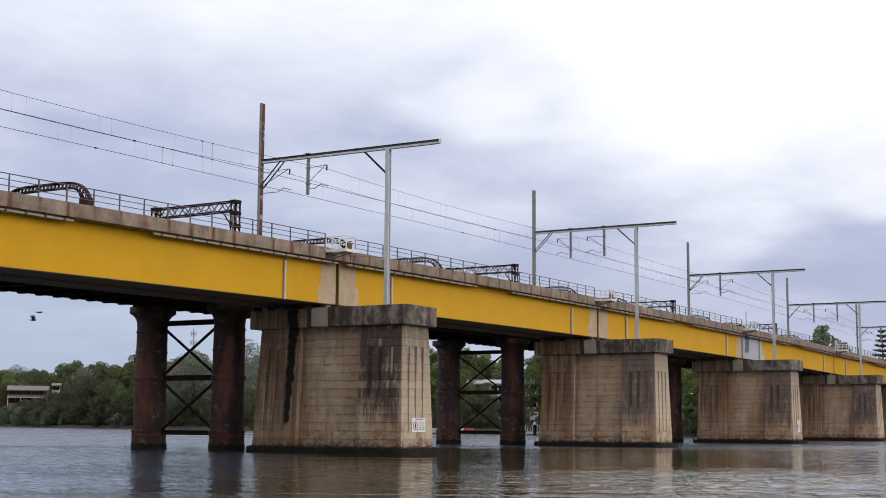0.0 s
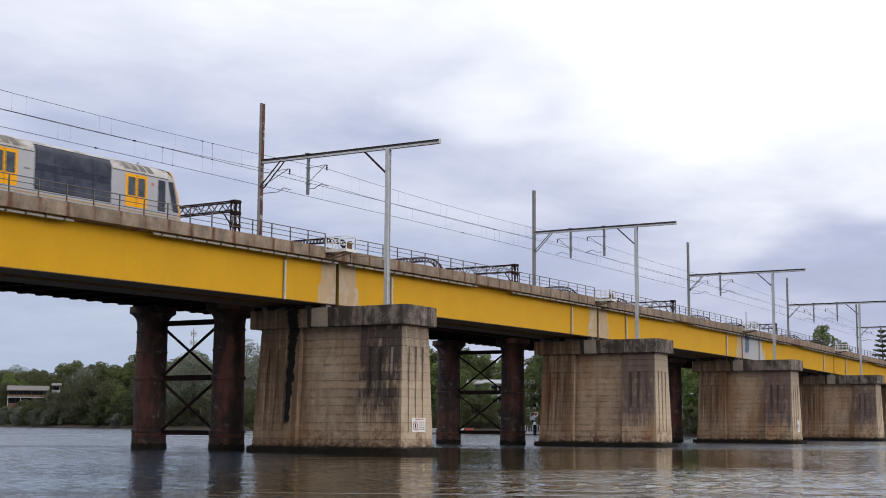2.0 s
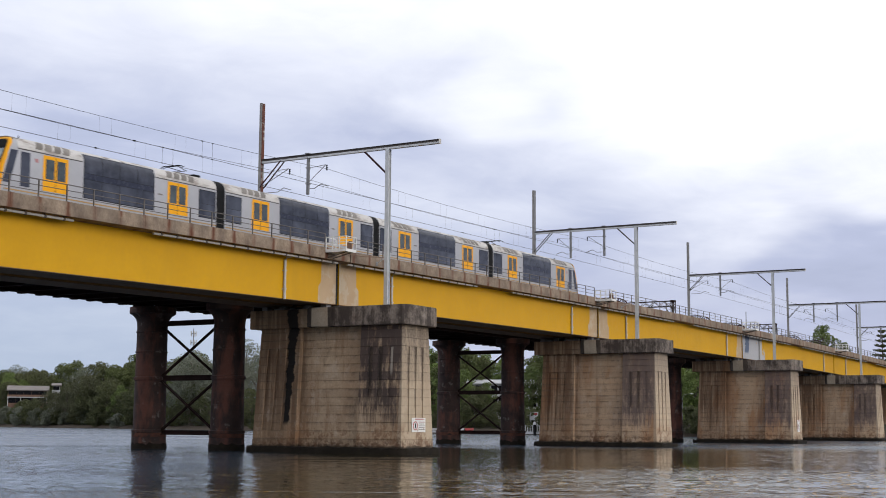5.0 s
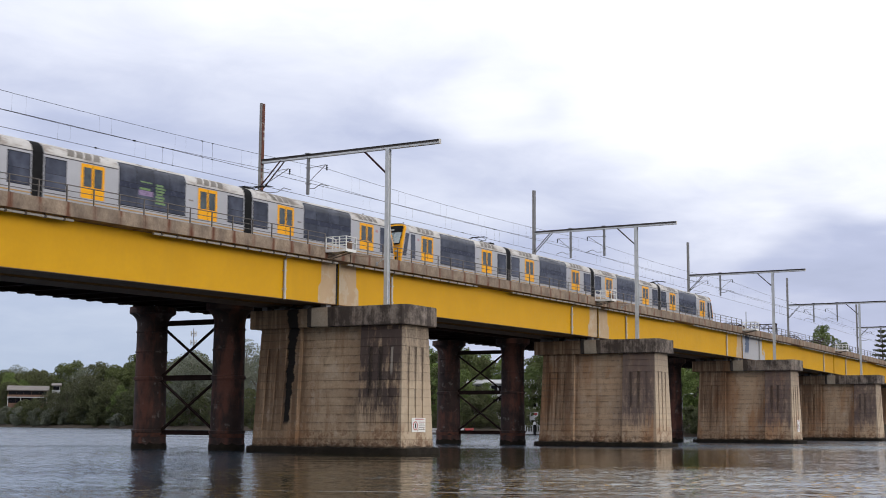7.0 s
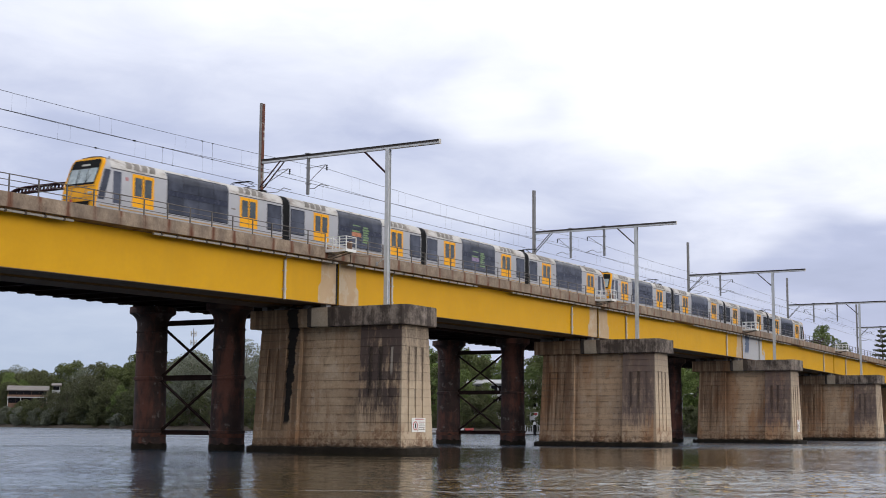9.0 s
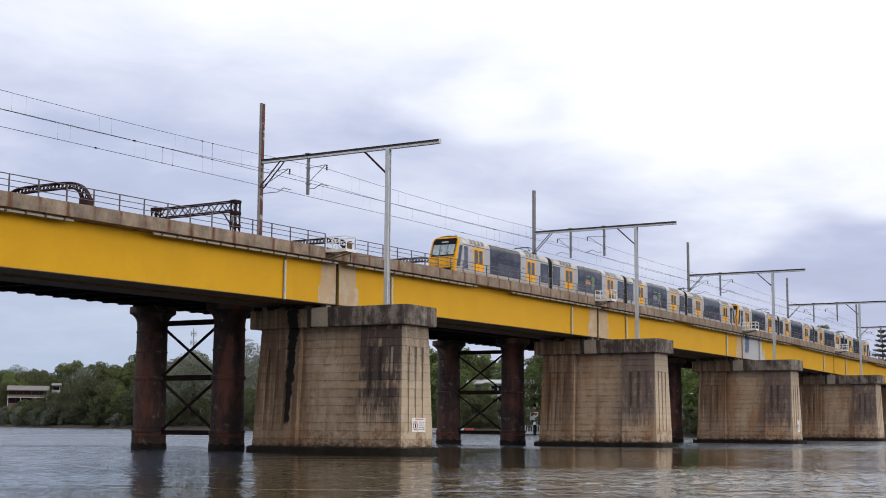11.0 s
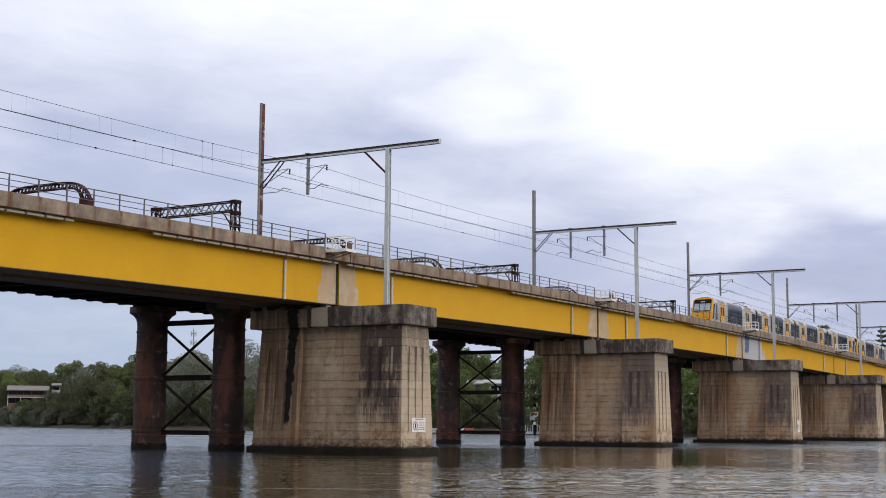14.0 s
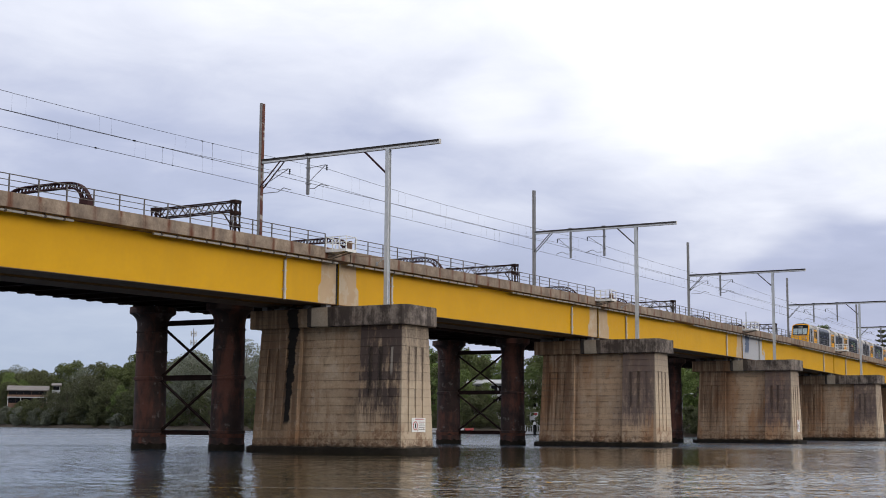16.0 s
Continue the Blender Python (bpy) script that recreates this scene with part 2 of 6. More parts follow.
    colour = n.mix(black, colour, (0.056, 0.041, 0.040))
    # two flutes of the nose and the runs below them are black
    slot = n.math("MINIMUM", n.math("ABSOLUTE", n.math("ADD", y, 4.60)), n.math("ABSOLUTE", n.math("ADD", y, 5.45)))
    slot = n.math("MULTIPLY", n.span(n.math("ADD", slot, n.math("MULTIPLY", n.math("SUBTRACT", small, 0.5), 0.3)), 0.26, 0.12), n.span(n.math("ADD", z, n.math("MULTIPLY", thin, 5.0)), 5.0, 7.6))
    colour = n.mix(n.math("MULTIPLY", n.math("MULTIPLY", slot, n.span(z, 7.65, 7.5)), n.span(n.math("ABSOLUTE", x), 12.0, 8.0, 0.42, 0.75)), colour, (0.030, 0.024, 0.022))
    # a pale lime run down one flute
    lime = n.math("ABSOLUTE", n.math("ADD", y, n.math("ADD", 6.30, n.math("MULTIPLY", small, 0.15))))
    colour = n.mix(n.math("MULTIPLY", n.math("MULTIPLY", n.span(lime, 0.16, 0.08), n.span(n.math("ABSOLUTE", x), 12.0, 8.0)), n.math("MULTIPLY", n.span(z, 5.4, 6.0), n.span(z, 7.6, 7.5, 0.0, 0.75))), colour, (0.44, 0.40, 0.34))
    # the black run below the joint of the first pier
    drift = n.math("MULTIPLY", n.math("SUBTRACT", n.noise(place, 0.9, 4.0, 0.6, stretch=(0.4, 0.4, 1.4)), 0.5), 0.75)
    off = n.math("ABSOLUTE", n.math("SUBTRACT", n.math("ADD", y, drift), n.math("ADD", n.math("MULTIPLY", z, -0.045), 2.72)))
    width = n.math("ADD", n.math("MULTIPLY", z, 0.026), n.math("MULTIPLY", small, 0.42))
    tongue = n.math("MULTIPLY", n.span(n.math("SUBTRACT", off, width), 0.06, -0.08), n.math("MULTIPLY", n.span(z, 1.9, 2.3), n.span(n.math("ABSOLUTE", x), 6.0, 5.0)))
    colour = n.mix(tongue, colour, (0.010, 0.008, 0.007))
    # rusty blots above the foot
    blots = n.noise(place, 0.9, 7.0, 0.74)
    colour = n.mix(n.math("MULTIPLY", n.span(n.math("ADD", z, n.math("MULTIPLY", blot, 1.6)), 3.4, 2.0), n.span(blots, 0.50, 0.60, 0.0, 0.62)), colour, (0.155, 0.070, 0.034))
    # a damp brown tide mark at the foot
    tide = n.span(n.math("ADD", z, n.math("MULTIPLY", blot, 1.1)), 2.1, 1.0)
    colour = n.mix(n.math("MULTIPLY", tide, n.span(n.noise(place, 2.2, 6.0, 0.7), 0.42, 0.60, 0.10, 0.92)), colour, (0.095, 0.050, 0.028))
    wet = n.span(n.math("ADD", z, n.math("MULTIPLY", n.noise(place, 1.6, 4.0, 0.6), 0.55)), 0.95, 0.72)
    colour = n.mix(n.math("MULTIPLY", wet, 0.9), colour, (0.025, 0.020, 0.014))
    relief = n.add("ShaderNodeBump", {"Height": n.math("ADD", small, n.math("MULTIPLY", large, 0.6)), "Strength": 0.25, "Distance": 0.03})
    shade = n.add("ShaderNodeBsdfPrincipled", {"Base Color": colour, "Roughness": 0.9, "Specular IOR Level": 0.3, "Normal": relief.outputs[0]})
    n.tree.links.new(shade.outputs[0], n.add("ShaderNodeOutputMaterial").inputs[0])
    return m


PIER_CONCRETE = pier_concrete()


def cap_concrete():
    """Grey cap concrete blackened by drips from its top edge, with a pale length between dark bands where the deck
    covers it.
    """
    m = bpy.data.materials.new("blackened_cap_concrete")
    m.use_nodes = True
    n = Nodes(m.node_tree)
    place = n.add("ShaderNodeNewGeometry").outputs["Position"]
    x, y, z = n.add("ShaderNodeSeparateXYZ", {0: place}).outputs
    large, small = n.noise(place, 0.8, 5.0, 0.65), n.noise(place, 7.0, 5.0, 0.65)
    fac = n.math("ADD", n.math("MULTIPLY", n.span(large, 0.3, 0.7), 0.5), n.math("MULTIPLY", n.span(small, 0.3, 0.7), 0.5))
    colour = n.mix(fac, (0.138, 0.108, 0.090), (0.275, 0.232, 0.198))
    thin = n.noise(place, 1.0, 6.0, 0.7, stretch=(3.2, 3.2, 0.16))
    broad = n.noise(place, 1.0, 4.0, 0.6, stretch=(0.8, 0.8, 0.12))
    mottle = n.noise(place, 1.0, 7.0, 0.74, stretch=(1.1, 1.1, 0.75))
    drip = n.span(n.math("ADD", n.math("MULTIPLY", mottle, 0.5), n.math("ADD", n.math("MULTIPLY", thin, 0.22), n.math("MULTIPLY", broad, 0.28))), 0.43, 0.56, 0.0, 0.90)
    colour = n.mix(drip, colour, (0.040, 0.031, 0.028))
    lime = n.noise(place, 1.0, 5.0, 0.65, stretch=(2.2, 2.2, 0.4))
    colour = n.mix(n.math("MULTIPLY", n.span(lime, 0.60, 0.70), 0.55), colour, (0.34, 0.31, 0.28))
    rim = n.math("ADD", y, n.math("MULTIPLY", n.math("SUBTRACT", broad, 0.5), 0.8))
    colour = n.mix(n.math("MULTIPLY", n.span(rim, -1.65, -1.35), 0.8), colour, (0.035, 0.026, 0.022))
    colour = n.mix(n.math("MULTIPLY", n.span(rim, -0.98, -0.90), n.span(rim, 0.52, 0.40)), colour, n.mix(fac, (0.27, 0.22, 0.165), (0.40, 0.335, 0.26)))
    relief = n.add("ShaderNodeBump", {"Height": n.math("ADD", small, large), "Strength": 0.35, "Distance": 0.03})
    shade = n.add("ShaderNodeBsdfPrincipled", {"Base Color": colour, "Roughness": 0.92, "Specular IOR Level": 0.3, "Normal": relief.outputs[0]})
    n.tree.links.new(shade.outputs[0], n.add("ShaderNodeOutputMaterial").inputs[0])
    return m


CAP_CONCRETE = cap_concrete()
WET_CONCRETE = surface("wet_algae_concrete", (0.010, 0.008, 0.006), (0.024, 0.019, 0.014), 0.85, scale=1.5, where="World", spec=0.12, bump=0.4)
RUST = surface("rust_stain", (0.13, 0.075, 0.05), (0.20, 0.125, 0.085), 0.9, scale=4, where="World")
GALV = surface("galvanised_steel", (0.43, 0.44, 0.45), (0.57, 0.58, 0.59), 0.5, 0.35, scale=1.5, grain=12, bump=0.04, stain=(0.22, 0.13, 0.09), stain_size=(2, 2, 0.4), stain_at=(0.62, 0.74), stain_amount=0.6)
MAST_STEEL = surface("weathered_mast_steel", (0.19, 0.18, 0.17), (0.31, 0.295, 0.28), 0.6, 0.2, scale=1.2, grain=12, bump=0.05, stain=(0.15, 0.075, 0.045), stain_size=(2, 2, 0.35), stain_at=(0.55, 0.70), stain_amount=0.7)
GALV_DARK = surface("dull_galvanised_steel", (0.17, 0.17, 0.18), (0.24, 0.24, 0.25), 0.55, 0.3, scale=2.0, grain=14, bump=0.04)
RUSTED = surface("rusted_steel_with_grey_paint", (0.075, 0.024, 0.018), (0.13, 0.045, 0.030), 0.85, scale=0.8, patch=(0.30, 0.27, 0.24), patch_at=(0.55, 0.60), patch_scale=1.0)
DARK_STEEL = surface("dark_weathered_and_shaded_steel", (0.045, 0.038, 0.036), (0.085, 0.072, 0.068), 0.7, 0.1, scale=1.5, grain=9, bump=0.05)
RAIL_STEEL = surface("handrail_steel", (0.090, 0.078, 0.070), (0.145, 0.128, 0.116), 0.6, 0.2, scale=1.0, grain=12, bump=0.03)
PIPE = surface("grey_plastic_pipe", (0.40, 0.38, 0.36), (0.52, 0.50, 0.47), 0.55, scale=1.0, grain=10, bump=0.03, stain=(0.2, 0.17, 0.15), stain_size=(1.0, 1.0, 1.0), stain_at=(0.52, 0.64))
WHITE = surface("white_paint", (0.62, 0.61, 0.58), (0.74, 0.73, 0.70), 0.5, scale=2.0, grain=15, bump=0.03, patch=(0.42, 0.33, 0.27), patch_at=(0.60, 0.66), patch_scale=2.0)
OLD_IRON = surface("old_dark_iron", (0.018, 0.010, 0.009), (0.036, 0.019, 0.016), 0.85, spec=0.12, scale=0.8, grain=7, where="World")
MAROON_IRON = surface("maroon_painted_iron", (0.026, 0.012, 0.013), (0.062, 0.026, 0.026), 0.8, spec=0.15, scale=1.0, grain=7, where="World")
CAST_IRON = surface("rusty_cast_iron", (0.017, 0.010, 0.009), (0.050, 0.026, 0.022), 0.8, scale=1.1, grain=6, bump=0.4, where="World", stain=(0.125, 0.044, 0.029), stain_size=(0.9, 0.9, 0.28), stain_at=(0.47, 0.61), stain_amount=0.72, patch=(0.105, 0.088, 0.082), patch_at=(0.58, 0.68), patch_scale=1.3)
RUST_BAND = surface("orange_brown_rust", (0.040, 0.018, 0.014), (0.125, 0.046, 0.028), 0.9, scale=1.2, grain=6, where="World", patch=(0.03, 0.02, 0.017), patch_at=(0.50, 0.60), patch_scale=1.4)
WIRE = surface("dark_copper_wire", (0.030, 0.030, 0.036), (0.055, 0.055, 0.062), 0.6, 0.2, bump=0.0)
BALLAST = surface("grey_track_ballast", (0.10, 0.09, 0.08), (0.22, 0.20, 0.18), 0.95, scale=4, grain=18, bump=0.6)
GROUND = surface("bank_grass", (0.040, 0.032, 0.020), (0.070, 0.062, 0.032), 0.95, scale=0.05, grain=1.2, bump=0.4, where="World")
MUD = surface("brown_shore_mud", (0.050, 0.036, 0.025), (0.085, 0.064, 0.045), 0.9, scale=0.2, grain=1.5, where="World")


def water_material():
    m = bpy.data.materials.new("murky_river_water")
    m.use_nodes = True
    n = Nodes(m.node_tree)
    place = n.add("ShaderNodeTexCoord").outputs["Object"]
    # the wind blows along x after this turn, so that the crests lie across it
    place = n.add("ShaderNodeMapping", {"Vector": place, "Rotation": (0, 0, radians(-28))}).outputs[0]
    swell = n.noise(place, 0.16, 3.0, 0.5, stretch=(1.0, 0.35, 1.0), distortion=0.4)
    wave = n.noise(place, 0.65, 3.0, 0.55, stretch=(1.0, 0.38, 1.0), distortion=0.7)
    ripple = n.noise(place, 1.7, 3.0, 0.6, stretch=(1.0, 0.45, 1.0), distortion=0.8)
    chop = n.noise(place, 4.5, 2.0, 0.6, stretch=(1.0, 0.6, 1.0), distortion=0.5)
    # bands across the wind: ruffled near the bank, a gust line, a calm lee by the piers, open water beyond the bridge
    along, across, _ = n.add("ShaderNodeSeparateXYZ", {0: place}).outputs
    broad = n.math("SUBTRACT", n.noise(place, 0.035, 3.0, 0.6, stretch=(1.0, 0.5, 1.0)), 0.5)
    reach = n.math("ADD", along, n.math("MULTIPLY", broad, 22.0))
    gusts = n.math("ADD", n.span(reach, -24.0, -46.0, 0.22, 0.78), n.math("MULTIPLY", n.span(reach, -53.0, -50.0), n.span(reach, -36.0, -44.0, 0.0, 0.42)))
    # the gusts lie off the later piers; the water off the first pier is sheltered
    side = n.math("ADD", across, n.math("MULTIPLY", broad, 8.0))
    gusts = n.math("MAXIMUM", n.math("MULTIPLY", gusts, n.span(side, -9.0, -18.0, 0.5, 1.0)), n.span(side, -22.0, -34.0, 0.0, 0.50))
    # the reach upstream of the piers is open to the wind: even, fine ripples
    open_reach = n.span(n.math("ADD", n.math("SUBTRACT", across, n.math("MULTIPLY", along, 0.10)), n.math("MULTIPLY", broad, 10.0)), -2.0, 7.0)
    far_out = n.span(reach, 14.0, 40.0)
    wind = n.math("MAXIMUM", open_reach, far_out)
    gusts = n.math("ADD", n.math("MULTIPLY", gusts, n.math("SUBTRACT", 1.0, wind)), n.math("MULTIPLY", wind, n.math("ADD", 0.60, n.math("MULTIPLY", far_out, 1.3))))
    # thin wind streaks in the lee
    streak = n.span(n.noise(place, 0.16, 3.0, 0.6, stretch=(1.0, 0.05, 1.0)), 0.63, 0.68)
    gusts = n.math("ADD", gusts, n.math("MULTIPLY", streak, 0.25))
    cat = n.noise(place, 0.06, 4.0, 0.6, stretch=(1.0, 0.18, 1.0), distortion=0.5)
    gusts = n.math("MULTIPLY", gusts, n.math("ADD", 1.0, n.math("MULTIPLY", wind, n.span(cat, 0.35, 0.65, -0.55, 0.5))))
    fine = n.math("ADD", n.math("MULTIPLY", ripple, 0.48), n.math("MULTIPLY", chop, 0.13))
    waves = n.math("ADD", n.math("MULTIPLY", swell, 0.5), n.math("MULTIPLY", n.math("ADD", n.math("MULTIPLY", wave, 0.72), fine), gusts))
    relief = n.add("ShaderNodeBump", {"Height": waves, "Strength": 1.0, "Distance": 0.17})
    tone = n.mix(n.span(swell, 0.35, 0.65), (0.036, 0.033, 0.018), (0.054, 0.048, 0.026))
    gloss = n.math("ADD", n.math("ADD", 0.03, n.math("MULTIPLY", open_reach, 0.06)), n.math("MULTIPLY", far_out, n.span(cat, 0.38, 0.62, 0.04, 0.20)))
    # the blue sky reflected on open water is put into the base colour
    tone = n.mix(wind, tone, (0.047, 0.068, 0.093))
    shade = n.add("ShaderNodeBsdfPrincipled", {"Base Color": tone, "Roughness": gloss, "IOR": 1.333, "Normal": relief.outputs[0]})
    n.tree.links.new(shade.outputs[0], n.add("ShaderNodeOutputMaterial").inputs[0])
    return m


WATER = water_material()


def leaf_material(name, low, high):
    m = bpy.data.materials.new(name)
    m.use_nodes = True
    n = Nodes(m.node_tree)
    place = n.add("ShaderNodeTexCoord").outputs["Object"]
    luck = n.add("ShaderNodeNewGeometry").outputs["Random Per Island"]
    own = n.add("ShaderNodeObjectInfo").outputs["Random"]
    fac = n.math("ADD", n.math("MULTIPLY", luck, 0.3), n.math("MULTIPLY", n.span(n.noise(place, 0.35, 3.0), 0.3, 0.7), 0.7))
    colour = n.mix(fac, low, high)
    colour = n.mix(n.math("MULTIPLY", own, 0.5), colour, (0.060, 0.066, 0.032))
    shade = n.add("ShaderNodeBsdfPrincipled", {"Base Color": colour, "Roughness": 0.65, "Specular IOR Level": 0.25})
    glow = n.add("ShaderNodeBsdfTranslucent", {"Color": colour})
    both = n.add("ShaderNodeMixShader", {0: 0.2, 1: shade.outputs[0], 2: glow.outputs[0]})
    n.tree.links.new(both.outputs[0], n.add("ShaderNodeOutputMaterial").inputs[0])
    return m


LEAF_DARK = leaf_material("dark_olive_leaves", (0.042, 0.050, 0.022), (0.170, 0.180, 0.078))
LEAF_MID = leaf_material("green_leaves", (0.065, 0.085, 0.028), (0.185, 0.212, 0.072))
LEAF_PALE = leaf_material("grey_green_leaves", (0.125, 0.135, 0.10), (0.27, 0.285, 0.22))
LEAF_LIGHT = leaf_material("fresh_green_leaves", (0.095, 0.14, 0.035), (0.235, 0.30, 0.095))
BARK = surface("grey_brown_bark", (0.08, 0.065, 0.05), (0.16, 0.135, 0.11), 0.9, scale=2, grain=10, bump=0.5, stain=(0.05, 0.04, 0.03), stain_size=(6, 6, 0.5))
SILVER = surface("ribbed_stainless_train_side", (0.375, 0.373, 0.392), (0.445, 0.443, 0.462), 0.42, 0.30, scale=0.6, grain=14, bump=0.02, spec=0.08)
ROOF = surface("off_white_train_roof", (0.41, 0.39, 0.37), (0.59, 0.57, 0.545), 0.6, scale=0.8, grain=6, bump=0.03, stain=(0.19, 0.145, 0.115), stain_size=(0.6, 2, 2), stain_at=(0.48, 0.62), stain_amount=0.7, patch=(0.16, 0.135, 0.12), patch_at=(0.54, 0.68), patch_scale=0.8)
# the lighter patches of tint stand in for sky reflected in the panes
TRAIN_GLASS = surface("dark_tinted_train_window", (0.016, 0.019, 0.032), (0.088, 0.097, 0.132), 0.09, scale=0.42, grain=1.3, bump=0.12, depth=0.06, spec=0.30, piece=0.35)
DOOR_GLASS = surface("teal_grey_door_window", (0.024, 0.032, 0.038), (0.072, 0.090, 0.096), 0.12, scale=1.2, grain=3, bump=0.03, spec=0.45)
# this glass is coloured pale in place of a sky reflection
SCREEN_GLASS = surface("windscreen_glass", (0.22, 0.275, 0.295), (0.43, 0.50, 0.525), 0.14, scale=1.1, grain=2.2, bump=0.0, spec=0.6)
TRAIN_YELLOW = surface("yellow_train_door_paint", (0.74, 0.330, 0.004), (0.80, 0.370, 0.008), 0.4, scale=1, grain=10, bump=0.02, spec=0.2)
BLACK = surface("black_rubber", (0.006, 0.006, 0.007), (0.013, 0.013, 0.014), 0.85, scale=2, spec=0.15)
GREY_SLOT = surface("roof_vent_grey", (0.15, 0.135, 0.12), (0.26, 0.235, 0.21), 0.7, scale=1.5, piece=0.4)
RED = surface("red_paint", (0.34, 0.05, 0.05), (0.42, 0.07, 0.065), 0.5, scale=3)
GAP_SHADE = surface("black_gap_shade", (0.008, 0.007, 0.006), (0.016, 0.013, 0.011), 0.9, scale=2)


# ---- mesh helpers ----
class Solid:
    """Gathers simple bodies into one mesh."""

    def __init__(self):
        self.v, self.f, self.smooth = [], [], []

    def take(self, verts, faces, smooth=False):
        base = len(self.v)
        self.v += [tuple(p) for p in verts]
        self.f += [[base + i for i in face] for face in faces]
        self.smooth += [smooth] * len(faces)
        return self

    def box(self, x0, x1, y0, y1, z0, z1):
        p = [(x, y, z) for z in (z0, z1) for x, y in ((x0, y0), (x1, y0), (x1, y1), (x0, y1))]
        return self.take(p, [(3, 2, 1, 0), (4, 5, 6, 7), (0, 1, 5, 4), (1, 2, 6, 5), (2, 3, 7, 6), (3, 0, 4, 7)])

    def loft(self, rings, smooth=False, closed=True):
        """Skins a row of rings that have the same number of points."""
        k = len(rings[0])
        faces = [(i * k + j, i * k + (j + 1) % k, (i + 1) * k + (j + 1) % k, (i + 1) * k + j) for i in range(len(rings) - 1) for j in range(k)]
        base = len(self.v)
        self.take([p for ring in rings for p in ring], faces, smooth)
        if closed:
            self.f += [[base + j for j in reversed(range(k))], [base + (len(rings) - 1) * k + j for j in range(k)]]
            self.smooth += [False, False]
        return self

    def beam(self, a, b, wide, high, up=(0, 0, 1)):
        a, b = Vector(a), Vector(b)
        along = (b - a).normalized()
        side = along.cross(Vector(up))
        side = (side if side.length > 1e-4 else Vector((1, 0, 0))).normalized()
        top = side.cross(along).normalized()
        return self.loft([[p + side * sx * wide / 2 + top * sz * high / 2 for sx, sz in ((-1, -1), (1, -1), (1, 1), (-1, 1))] for p in (a, b)])

    def ibeam(self, a, b, wide, high, flange=0.035, web=0.03, up=(0, 0, 1)):
        a, b = Vector(a), Vector(b)
        along = (b - a).normalized()
        side = along.cross(Vector(up)).normalized()
        top = side.cross(along).normalized()
        w2, h2, t2 = wide / 2, high / 2, web / 2
        section = [(-w2, -h2), (w2, -h2), (w2, -h2 + flange), (t2, -h2 + flange), (t2, h2 - flange), (w2, h2 - flange), (w2, h2), (-w2, h2), (-w2, h2 - flange), (-t2, h2 - flange), (-t2, -h2 + flange), (-w2, -h2 + flange)]
        return self.loft([[p + side * s + top * u for s, u in section] for p in (a, b)])

    def tube(self, path, radius, n=8):
        path = [Vector(p) for p in path]
        rings = []
        for i, p in enumerate(path):
            along = (path[min(i + 1, len(path) - 1)] - path[max(i - 1, 0)]).normalized()
            side = along.orthogonal().normalized() if abs(along.z) > 0.95 else along.cross(Vector((0, 0, 1))).normalized()
            top = side.cross(along)
            r = radius[i] if isinstance(radius, (list, tuple)) else radius
            rings.append([p + side * r * math.cos(math.tau * j / n) + top * r * math.sin(math.tau * j / n) for j in range(n)])
        return self.loft(rings, True)

    def lathe(self, profile, centre=(0, 0, 0), n=28):
        c = Vector(centre)
        return self.loft([[c + Vector((r * math.cos(math.tau * j / n), r * math.sin(math.tau * j / n), z)) for j in range(n)] for r, z in profile], True)

    def mesh(self, name, material, origin=(0, 0, 0), bevel=0.0):
        data = bpy.data.meshes.new(name)
        ox, oy, oz = origin
        data.from_pydata([(x - ox, y - oy, z - oz) for x, y, z in self.v], [], self.f)
        data.polygons.foreach_set("use_smooth", self.smooth)
        bm = bmesh.new()
        bm.from_mesh(data)
        bmesh.ops.recalc_face_normals(bm, faces=bm.faces)
        if bevel:
            bmesh.ops.bevel(bm, geom=[e for e in bm.edges if len(e.link_faces) == 2 and e.calc_face_angle(0) > 0.6], offset=bevel, segments=2, affect="EDGES", clamp_overlap=True)
        bm.to_mesh(data)
        bm.free()
        data.set_sharp_from_angle(angle=radians(35))
        data.materials.append(material)
        return data


def origin_of(ob):
    place = Vector()
    while ob:
        place += ob.location
        ob = ob.parent
    return place


def thing(name, at, label, category, group="", kind=""):
    ob = new(name)
    ob.location = at
    ob.empty_display_size = 0.2
    return tagged(ob, label, category, group, kind)


def part(name, solid, material, parent, label="", bevel=0.0, kind=""):
    """One mesh under a thing or a part; the solid is in the world's space."""
    ob = new(name, solid.mesh(name, material, origin_of(parent), bevel))
    ob.parent = parent
    return tagged(ob, label, kind=kind)


def single(name, solid, material, label, category, group="", kind="", bevel=0.0, at=(0, 0, 0)):
    ob = new(name, solid.mesh(name, material, at, bevel))
    ob.location = at
    return tagged(ob, label, category, group, kind)


# ---- ground and water ----
NEAR_SHORE = -72.0


def far_shore(y):
    return 168.0 + 0.42 * y + 3.0 * math.sin(y * 0.045) if y > -60 else 141.5 + 0.15 * (y + 60)


def bank_height(d):
    """Height of the land d metres inland of the water's edge."""
    if d < 0:
        return max(-4.0, d * 0.25)
    return min(d * 0.30, 1.4) + min(max(d - 6, 0) * 0.10, 18)


